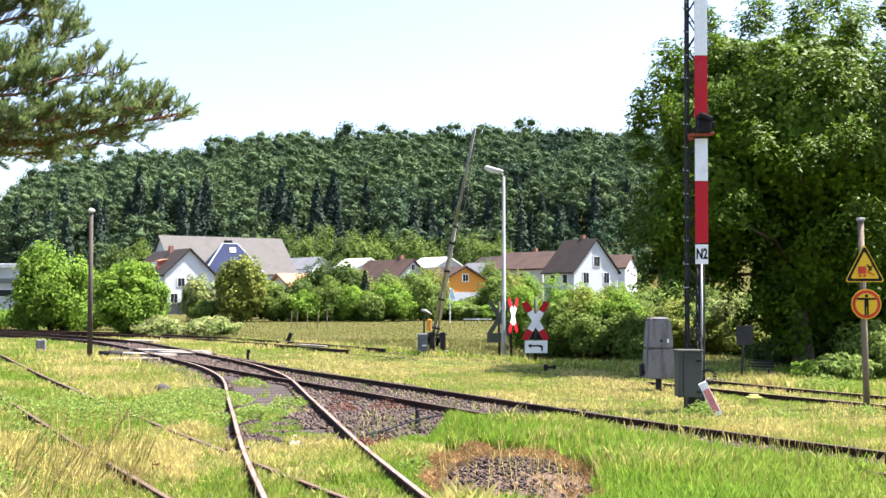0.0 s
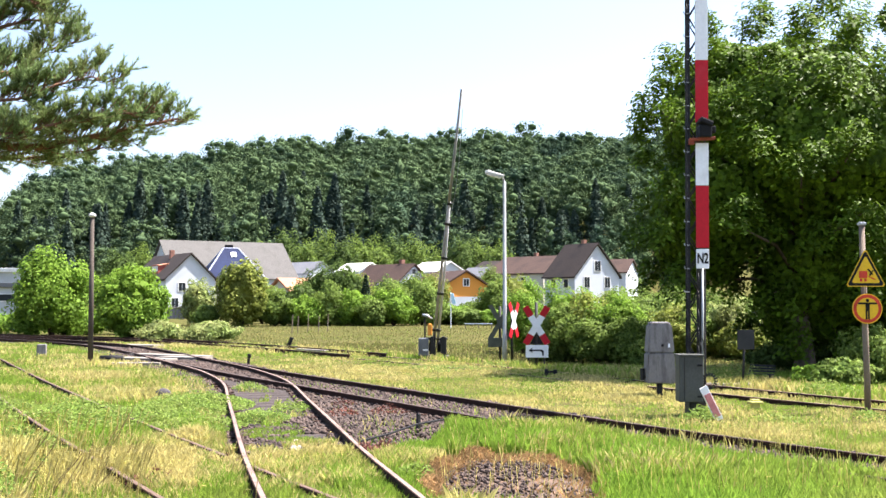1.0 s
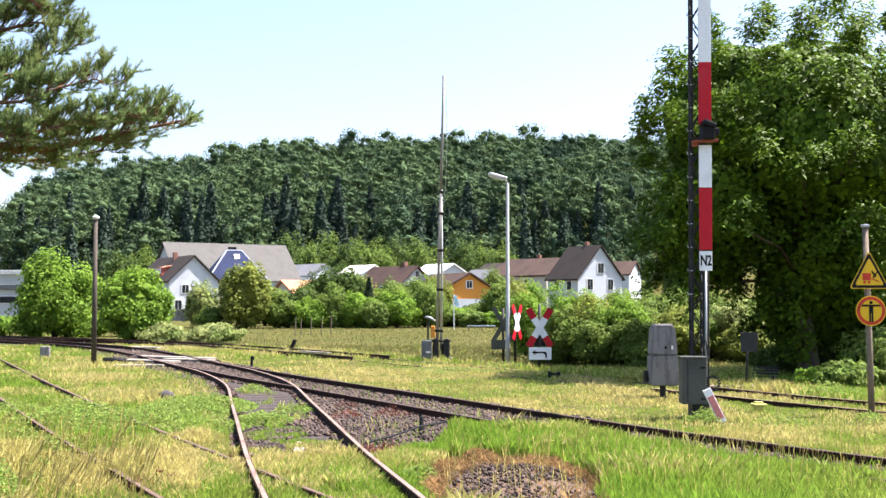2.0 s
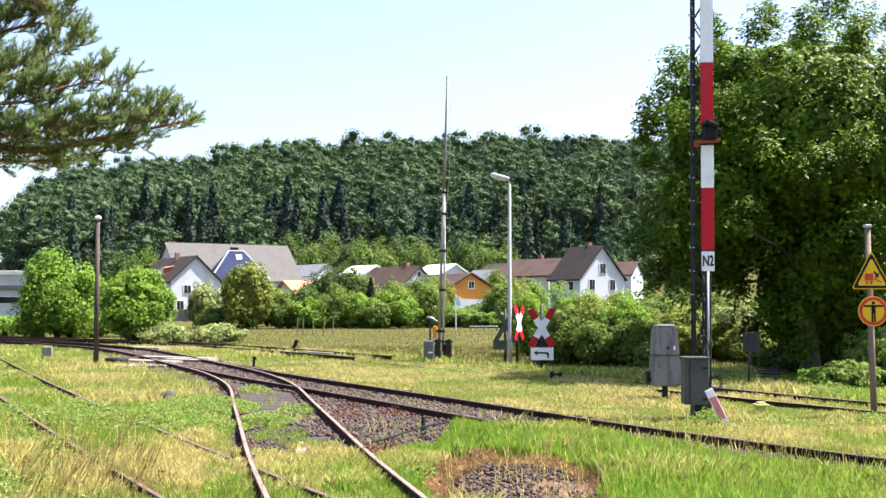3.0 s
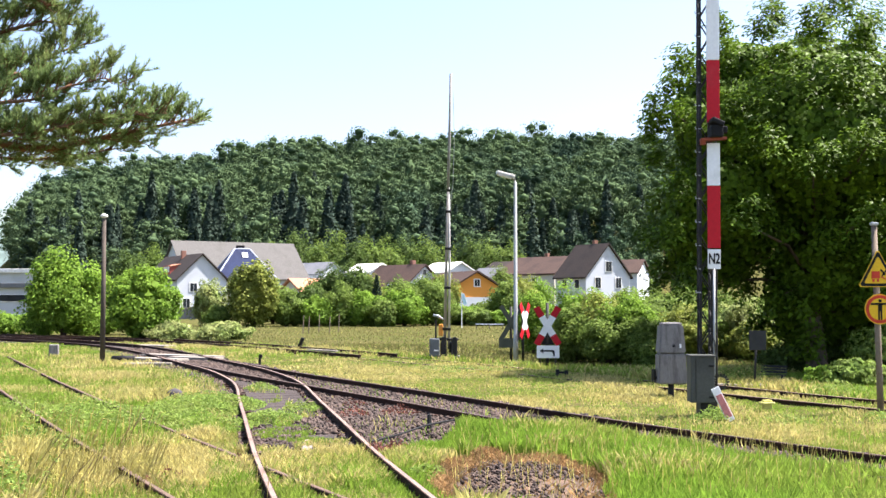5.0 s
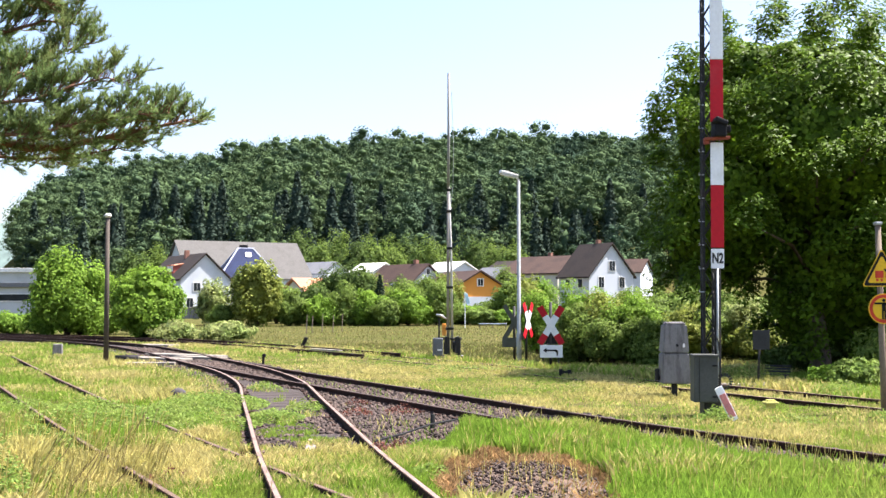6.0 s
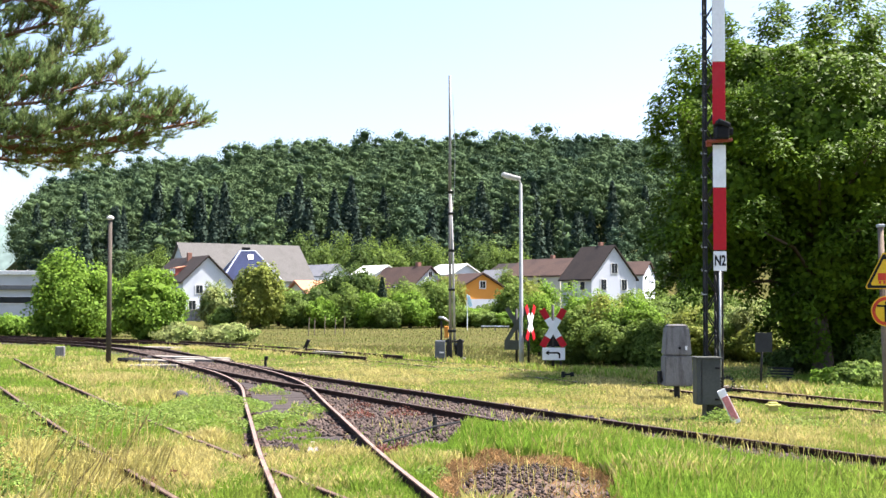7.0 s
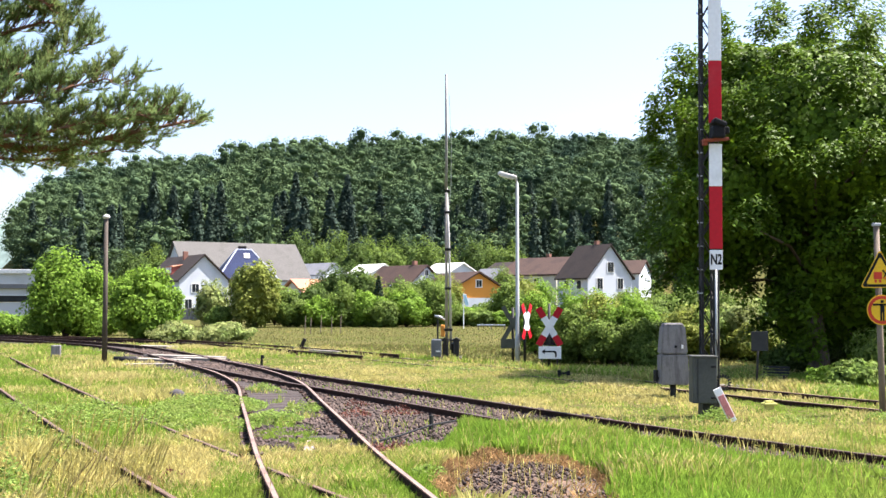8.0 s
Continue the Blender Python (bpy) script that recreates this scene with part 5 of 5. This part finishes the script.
# rusty plates and a bent wire in the points
for (sx, sy), w, dd, rz in (((-1.07, 14.48), 0.42, 0.30, 20), ((-1.35, 14.38), 0.35, 0.25, -10), ((-2.26, 14.52), 0.75, 0.2, 4), ((-2.64, 21.56), 0.5, 0.22, -50)):
    simple("rusty_plate", (sx, sy, GROUND), "flat rusty steel plate lying at the rail", "plate", lambda bm: box(bm, (0, 0, 0.06), (w, dd, 0.03), None, 0.006), OLDRUST, rz, group="rusty plates")
for (sx, sy), w, rz in (((-2.02, 15.14), 1.3, 95), ((-1.93, 14.81), 1.0, 93)):
    simple("loose_timber", (sx, sy, GROUND), "bleached timber batten lying in the track", "timber", lambda bm: box(bm, (0, 0, 0.05), (w, 0.06, 0.05), None, 0.01), BLEACHED, rz)
simple("bent_wire", (0, 0, 0), "dark bent wire lying on the ballast", "wire", lambda bm: tube(bm, [(*(-1.15, 15.56), -0.08), (*(-0.78, 16.13), -0.05), (*(-0.38, 16.95), 0.0), (*(0.15, 18.03), -0.02), (*(0.61, 18.03), -0.1)], 0.016, 6), BLACK)
simple("wire_post", (*(-0.36, 17.4), GROUND), "short dark stake in the ballast", "stake", lambda bm: tube(bm, [(0, 0, -0.03), (0, 0, 0.26)], [0.045, 0.035], 7), STEEL)
simple("wire_guide", (*(2.98, 29.91), GROUND), "small dark signal wire guide in the grass", "wire guide", lambda bm: (box(bm, (-0.12, 0, 0.09), (0.1, 0.1, 0.18), None, 0.02), box(bm, (0.12, 0, 0.08), (0.1, 0.1, 0.16), None, 0.02), box(bm, (0, 0, 0.1), (0.34, 0.05, 0.05))), BLACK)
# pale path at the crossing
simple("path_edge", (6.88, 26.4, GROUND), "worn pale path edge by the siding", "path", lambda bm: box(bm, (0, 0, 0.04), (1.5, 1.4, 0.12), None, 0.02), SLAB, -20)


# ---------------------------------------------------------------- gravel, grass, weeds
def value_noise(p, scale, seed):
    q = p * scale
    i = np.floor(q).astype(np.int64)
    f = q - i
    f = f * f * (3 - 2 * f)

    def h(a, b):
        k = (a * 374761393 + b * 668265263 + seed * 974711) & 0xFFFFFFFF
        k = ((k ^ (k >> 13)) * 1274126177) & 0xFFFFFFFF
        return ((k ^ (k >> 16)) & 0xFFFF) / 65535.0

    a, b, c, d = h(i[:, 0], i[:, 1]), h(i[:, 0] + 1, i[:, 1]), h(i[:, 0], i[:, 1] + 1), h(i[:, 0] + 1, i[:, 1] + 1)
    return (a * (1 - f[:, 0]) + b * f[:, 0]) * (1 - f[:, 1]) + (c * (1 - f[:, 0]) + d * f[:, 0]) * f[:, 1]


def across(p, line):
    """Signed distance from a track's centre line, and how far along it lies."""
    q = np.array([(a.x, a.y) for a in line])
    n = np.array([(a.x, a.y) for a in normals2d(line)])
    out = np.empty(len(p))
    for s in range(0, len(p), 20000):
        d = p[s:s + 20000, None, :] - q[None]
        k = (d ** 2).sum(2).argmin(1)
        out[s:s + 20000] = (d[np.arange(len(k)), k] * n[k]).sum(1)
    return out


def scatter(n, y0, y1, left=-0.425, right=0.425, power=1.0):
    y = y0 + (y1 - y0) * RNG.uniform(0, 1, n) ** power
    return np.stack([RNG.uniform(left, right, n) * y, y], 1)


def tufts_of(n, y0, y1, per, spread, **k):
    """Places in tufts: a few blades round each of many spots."""
    c = np.repeat(scatter(n // per, y0, y1, **k), per, 0)
    return c + RNG.normal(size=c.shape) * spread


def bare(p):
    """1 where stones show: between the rails of the points and in the wedge beside them."""
    m, b = across(p, MAIN), across(p, BRANCH)
    wedge = (b > 0.6) & (m < -0.6) & (p[:, 1] > 14.6 + 3.9 * np.maximum(p[:, 0] + 0.6, 0) + 0.5 * np.sin(p[:, 0] * 9)) & (p[:, 0] < 0.9)
    inner = ((np.abs(m) < 0.95) & (p[:, 0] < 1.6)) | ((m > -0.45) & (m < 1.0))
    points = (np.abs(b) < 0.9) & (p[:, 1] > 14.5)
    shoulder = (np.abs(m - 1.05) < 0.45) & (p[:, 0] < 6)
    left = (np.abs(b + 1.1) < 0.5) & (p[:, 1] > 22)
    return wedge, inner, points, shoulder, left


def mound(p):
    """Height of the spoil heap over the ground."""
    q = ((p[:, 0] - 0.75) / 1.0) ** 2 + ((p[:, 1] - 12.3) / 2.2) ** 2
    return 0.09 * np.clip(1 - q, 0, 1)


def gravel():
    p = scatter(120000, 11, 46, -0.30, 0.40, 0.8)
    wedge, inner, points, shoulder, left = bare(p)
    nz = value_noise(p, 1.5, 5)
    heap = ((p[:, 0] - 0.8) / 0.85) ** 2 + ((p[:, 1] - 11.9) / 1.9) ** 2 < 1
    p = p[wedge | inner | (points & (nz > 0.35) & ((p[:, 1] < 19.5) | (p[:, 1] > 28))) | (shoulder & (nz > 0.5)) | (left & (nz > 0.4)) | (heap & (nz > 0.3))]
    n = len(p)
    base = np.array([(1, 0, 0), (0, 1, 0), (-1, 0, 0), (0, -1, 0), (0, 0, 1), (0, 0, -1)], float)
    tri = np.array([(0, 1, 4), (1, 2, 4), (2, 3, 4), (3, 0, 4), (1, 0, 5), (2, 1, 5), (3, 2, 5), (0, 3, 5)])
    a = RNG.uniform(0, math.tau, n)
    s = RNG.uniform(0.022, 0.05, n) * (1 + 0.012 * p[:, 1])
    s = np.where(((p[:, 0] - 0.8) / 1.0) ** 2 + ((p[:, 1] - 11.9) / 2.1) ** 2 < 1, 0.6 * s, s)
    v = base[None] * RNG.uniform(0.6, 1.3, (n, 6, 1)) * s[:, None, None]
    c, si = np.cos(a)[:, None], np.sin(a)[:, None]
    tilt = RNG.uniform(-0.6, 0.6, (n, 1))
    x, y, z = v[..., 0] * c - v[..., 1] * si, v[..., 0] * si + v[..., 1] * c, v[..., 2] * 0.8 + v[..., 0] * tilt
    w = np.stack([x + p[:, :1], y + p[:, 1:], z + GROUND + 0.005 + RNG.uniform(0, 0.025, (n, 1)) + mound(p)[:, None]], 2).reshape(-1, 3)
    f = (tri[None] + 6 * np.arange(n)[:, None, None]).reshape(-1, 3)
    tagged(arrays("gravel", w, f, STONE), "loose brown ballast stones around the points", "gravel", kind="stuff")


def blades(p, height, width, lean, z=GROUND):
    n = len(p)
    a = RNG.uniform(0, math.tau, n)
    face = RNG.uniform(0, math.tau, n)
    h = height * RNG.uniform(0.5, 1.25, n)
    ln = lean * h * RNG.uniform(0.2, 1.2, n)
    b = np.stack([p[:, 0], p[:, 1], np.full(n, z)], 1)
    w = np.stack([np.cos(face) * width, np.sin(face) * width, np.zeros(n)], 1)
    tip = b + np.stack([np.cos(a) * ln, np.sin(a) * ln, h], 1)
    mid = b + np.stack([np.cos(a) * ln * 0.3, np.sin(a) * ln * 0.3, h * 0.6], 1)
    v = np.stack([b - w / 2, b + w / 2, mid + w * 0.4, tip], 1)
    return v.reshape(-1, 3), np.arange(4 * n).reshape(n, 4)


def grasses():
    sets = {"green": [], "dry": [], "dead": [], "meadow": []}

    def lay(p, width, scale=1.0):
        wedge, inner, points, shoulder, left = bare(p)
        m, b, o, fa = across(p, MAIN), across(p, BRANCH), across(p, OLD), across(p, FAR)
        n1, n2, n3 = value_noise(p, 0.8, 1), value_noise(p, 2.5, 2), value_noise(p, 0.33, 8)
        heap = ((p[:, 0] - 0.75) / 1.0) ** 2 + ((p[:, 1] - 12.3) / 2.3) ** 2 < 0.75 + 0.5 * n2
        stony = ((p[:, 0] - 0.85) / 0.85) ** 2 + ((p[:, 1] - 11.7) / 1.7) ** 2 < 0.7 + 0.5 * n2
        keep = ~(heap & (RNG.uniform(0, 1, len(p)) > 0.45 + 0.5 * n2)) & ~(stony & (RNG.uniform(0, 1, len(p)) > 0.07)) & ~(wedge & (RNG.uniform(0, 1, len(p)) > 0.015)) & ~(inner & (RNG.uniform(0, 1, len(p)) > 0.05))
        keep &= ~(points & (n2 < 0.78 - 0.25 * (p[:, 1] < 17)) & (p[:, 1] > 13.8))
        keep &= ~(shoulder & (RNG.uniform(0, 1, len(p)) > 0.25)) & ~(left & (RNG.uniform(0, 1, len(p)) > 0.3))
        keep &= (np.abs(np.abs(m) - 0.7535) > 0.06) | ((p[:, 0] > 1.6) & (m < 0))
        keep &= np.abs(np.abs(b) - 0.7535) > 0.06
        keep &= (np.abs(np.abs(o) - 0.7535) > 0.10) | (n2 > 0.34)
        keep &= ~((np.abs(np.abs(fa) - 0.7535) < 0.08) & (p[:, 1] > 38))
        right = (m < -0.45) & (p[:, 0] > 0.1) & ~heap
        h = 0.09 + 0.10 * n1
        h = np.where(right, 0.12 + 0.22 * n1, h)
        h = np.where((m > 0.8) & (p[:, 1] < 40), 0.035 + 0.065 * n1, h)
        h = np.where(fa > 1.0, 0.10 + 0.14 * n1, h)
        h = np.where((np.abs(b) < 0.75) | (np.abs(o) < 1.0), h * 0.8, h)
        h = np.where((np.abs(o) > 0.6) & (np.abs(o) < 1.15) & (n2 < 0.6), np.minimum(h * 0.6, 0.06 + 0.06 * n2), h)
        h = np.where((p[:, 0] < -0.38 * p[:, 1]) & (p[:, 1] < 14), 0.2 + 0.2 * n1, h)
        dryness = 0.45 * n1 + 0.35 * n3 + 0.2 * n2
        dryness = np.where(right, dryness - 0.14, dryness)
        dryness = np.where((m > 0.8) & (fa < 1.0), dryness + 0.10, dryness)
        dryness = np.where(fa > 1.0, dryness + 0.02, dryness)
        dryness = np.where((p[:, 0] < -0.22 * p[:, 1]) & (p[:, 1] < 15), dryness + 0.2, dryness)
        dryness += RNG.uniform(-0.18, 0.18, len(p))
        kind = np.where(heap, 2, np.where(dryness > 0.575, 1, 0))
        field = (fa > 1.3 + 0.8 * n2) & (p[:, 1] > 33)
        kind = np.where(field & (RNG.uniform(0, 1, len(p)) < 0.85), 3, kind)
        keep &= ~(field & (RNG.uniform(0, 1, len(p)) > 0.7))
        h = np.where(field, 0.08 + 0.07 * n1, h)
        h = np.where(heap, 0.06 + 0.07 * n2, h) * scale
        close = np.minimum(np.abs(np.abs(m) - 0.7535), np.abs(np.abs(b) - 0.7535))
        h = np.where((close < 0.4) & ((p[:, 0] < 1.4) | (m > 0)) & (p[:, 1] > 14.5 + 2 * n2), np.minimum(h, 0.05 + 0.16 * close), h)
        for k, nm in ((0, "green"), (1, "dry"), (2, "dead"), (3, "meadow")):
            q = keep & (kind == k)
            sets[nm].append(blades(p[q], h[q], width * (1.3 if k == 2 else 1.0), (0.42, 0.6, 1.1, 0.5)[k]))

    lay(tufts_of(250000, 9.8, 18, 12, 0.035, power=0.9), 0.006)
    lay(tufts_of(150000, 18, 32, 10, 0.05, power=0.9), 0.011)
    lay(tufts_of(100000, 32, 50, 6, 0.06), 0.02)
    lay(scatter(70000, 50, 92), 0.03, 0.6)
    for nm, m, lab in (("green", GRASS, "green meadow grass around the tracks"), ("dry", DRY, "dry straw-coloured grass around the tracks"), ("dead", DEAD, "brown dead grass on a spoil heap"), ("meadow", MEADOW, "tall olive meadow grass gone to seed")):
        V, F, o = [], [], 0
        for v, f in sets[nm]:
            V.append(v), F.append(f + o)
            o += len(v)
        tagged(arrays("grass", np.concatenate(V), np.concatenate(F), m), lab, "grass", kind="stuff")


def weeds():
    P, Q = [], []
    for (cx, cy), r, n, h in (((-4.64, 20.88), 1.1, 3800, 0.46), ((-4.75, 19.54), 1.0, 2600, 0.42), ((-3.09, 18.62), 0.55, 1200, 0.34), ((-5.28, 18.62), 1.2, 2600, 0.36), ((-6.55, 19.54), 1.0, 1900, 0.38), ((-3.9, 17.6), 0.8, 1300, 0.3), ((-2.75, 20.4), 0.4, 500, 0.28), ((-0.29, 12.89), 0.4, 500, 0.2),
                              ((1.41, 15.68), 0.5, 500, 0.3), ((-6.01, 15.38), 0.6, 1200, 0.4), ((-4.76, 12.11), 0.5, 1200, 0.45), ((-4.5, 10.75), 0.4, 1500, 0.95), ((-4.2, 10.4), 0.3, 700, 0.55), ((-4.77, 12.89), 0.6, 900, 0.3), ((-7.95, 20.03), 0.8, 900, 0.35), ((-5.7, 15.38), 0.7, 700, 0.3), ((3.29, 12.49), 0.5, 400, 0.3), ((-4.37, 25.11), 0.4, 300, 0.2), ((4.41, 18.89), 0.35, 350, 0.32), ((4.65, 19.25), 0.2, 200, 0.4), ((7.43, 19.25), 0.25, 160, 0.2), ((5.69, 18.62), 0.4, 200, 0.18), ((0.1, 32.29), 1.2, 500, 0.2), ((8.31, 23.61), 0.8, 900, 0.5), ((2.04, 34.25), 0.8, 500, 0.25), ((7.2, 27.18), 0.9, 1500, 0.9), ((6.94, 27.56), 0.7, 800, 0.8)):
        a, q = RNG.uniform(0, math.tau, n), np.sqrt(RNG.uniform(0, 1, n)) * r
        hump = 0.35 + 0.65 * value_noise(np.stack([q * np.cos(a) + cx, q * np.sin(a) + cy], 1), 3.0, 4)
        P.append(np.stack([cx + q * np.cos(a), cy + q * np.sin(a) * 1.3, GROUND + 0.03 + RNG.uniform(0.1, 1, n) * h * hump * (1.15 - q / r)], 1))
        k = unit(n) * 0.6 + np.array((0, 0, 0.8))
        Q.append(k / np.linalg.norm(k, axis=1, keepdims=True))
    v, f = leaf_quads(np.concatenate(P), np.concatenate(Q), 0.072, 0.42)
    tagged(arrays("weeds", v, f, WEED), "low leafy green weeds between the rails", "weeds", kind="stuff")


def red_weeds():
    P, Q = [], []
    for (cx, cy), r, n in (((-1.0, 14.6), 0.28, 420), ((-0.75, 15.0), 0.22, 260), ((-1.75, 19.6), 0.3, 260), ((-0.95, 19.9), 0.35, 240), ((-1.9, 21.4), 0.25, 150), ((-2.7, 13.6), 0.3, 200), ((-3.2, 12.4), 0.35, 200)):
        a, q = RNG.uniform(0, math.tau, n), np.sqrt(RNG.uniform(0, 1, n)) * r
        P.append(np.stack([cx + q * np.cos(a), cy + 1.3 * q * np.sin(a), GROUND + 0.03 + RNG.uniform(0, 0.17, n) * (1.1 - q / r)], 1))
        Q.append(unit(n))
    v, f = leaf_quads(np.concatenate(P), np.concatenate(Q), 0.06, 0.3)
    tagged(arrays("weeds", v, f, leafmat("rust_red_weed", (0.15, 0.058, 0.042), (0.10, 0.045, 0.034), 0.3, 0.4, 2.0)), "rust-red withered weeds on the ballast", "weeds", kind="stuff")


def stalks():
    bm = bmesh.new()
    for i in range(430):
        y = random.uniform(9.9, 15)
        x = -y * random.uniform(0.27, 0.43) if i < 370 else y * random.uniform(-0.3, 0.4)
        h = random.uniform(0.3, 0.7) if i < 370 else random.uniform(0.25, 0.45)
        l = Vector((random.uniform(-0.1, 0.5), random.uniform(-0.2, 0.2), 1)).normalized() * h
        b = Vector((x, y, GROUND))
        tube(bm, [b, b + l * 0.5 + Vector((0, 0, 0.05)), b + l, b + l + Vector((0.06, 0, -0.01))], [0.003, 0.0025, 0.006, 0.001], 4, False)
    dark = bmesh.new()
    for i in range(13):
        y = random.uniform(9.6, 13.5)
        b = Vector((-y * random.uniform(0.29, 0.42), y, GROUND))
        l = Vector((random.uniform(0.35, 0.75), random.uniform(-0.1, 0.1), 1)).normalized() * random.uniform(0.5, 0.95)
        tube(dark, [b, b + l * 0.5 + Vector((-0.03, 0, 0.03)), b + l * 0.85, b + l], [0.004, 0.003, 0.005, 0.0015], 4, False)
    tagged(part("dock_stalks", dark, mat("brown_dry_stem", (0.22, 0.15, 0.08), 0.9)), "dark brown dry dock stalks leaning over", "weeds", kind="stuff")
    for i in range(420):
        y = random.uniform(10.2, 16)
        x = y * random.uniform(0.0, 0.42)
        h = random.uniform(0.25, 0.5)
        l = Vector((random.uniform(-0.2, 0.3), random.uniform(-0.2, 0.2), 1)).normalized() * h
        b = Vector((x, y, GROUND))
        tube(bm, [b, b + l * 0.8, b + l * 0.9, b + l * 1.05], [0.0025, 0.0022, 0.007, 0.001], 3, False)
    tagged(part("grass_stalks", bm, DRY), "tall dry seed stalks in the foreground", "grass", kind="stuff")


def spoil_heap():
    n, m = 28, 7
    v = [(0.75, 12.3, GROUND + 0.07)]
    for j in range(1, m + 1):
        for i in range(n):
            a, q = i * math.tau / n, j / m
            e = 1 + 0.25 * noise.noise(Vector((math.cos(a) * 1.7, math.sin(a) * 1.7, 4)))
            v.append((0.75 + 1.0 * q * e * math.cos(a), 12.3 + 2.2 * q * e * math.sin(a), GROUND - 0.02 + 0.10 * (1 - q * q) + 0.03 * noise.noise(Vector((i * 0.9, j * 1.3, 0)))))
    f = [(0, 1 + i, 1 + (i + 1) % n, 1 + (i + 1) % n) for i in range(n)]
    bm = bmesh.new()
    bv = [bm.verts.new(q) for q in v]
    for i in range(n):
        bm.faces.new((bv[0], bv[1 + i], bv[1 + (i + 1) % n]))
        for j in range(m - 1):
            bm.faces.new((bv[1 + j * n + i], bv[1 + (j + 1) * n + i], bv[1 + (j + 1) * n + (i + 1) % n], bv[1 + j * n + (i + 1) % n]))
    ob = part("spoil_heap", bm, mat("brown_spoil", (0.085, 0.06, 0.046), 0.95, 0, 0.35, 5, 40, 0.8, (0.15, 0.095, 0.06)), smooth=True)
    tagged(ob, "low heap of brown earth and stones", "heap", kind="structure")


spoil_heap()
gravel()
grasses()
weeds()
red_weeds()
stalks()


def motions():
    """The boom swings up, bounces and settles."""
    walk(boom, [(t, pose(0, 0, boom_z, rx, ry)) for t, rx, ry in BOOM_ROWS])


BOOM_ROWS = [(0, 46.2, 10.93), (0.3, 43.3, 10.26), (0.6, 38.6, 8.39), (1.0, 29.9, 6.0), (1.5, 19.4, 3.38), (1.7, 16.1, 2.38), (2.2, 11.8, 0.78), (2.8, 11.8, 0.84), (3.0, 11.8, 1.5), (3.2, 11.8, 1.87), (3.4, 11.8, 2.23), (3.6, 11.8, 2.72), (3.8, 11.8, 2.78), (4.0, 11.8, 2.65), (4.2, 11.8, 2.59), (4.4, 11.8, 2.35), (4.6, 11.8, 1.87), (5.2, 11.8, 0.54), (5.8, 12.0, -0.37), (6.0, 12.1, -0.19), (6.2, 12.0, -0.37), (6.4, 11.8, -0.86), (6.6, 11.8, -0.98), (6.8, 11.8, -0.55), (7.0, 11.8, -0.43), (7.4, 11.8, -0.55), (8, 11.8, -0.43)]
motions()
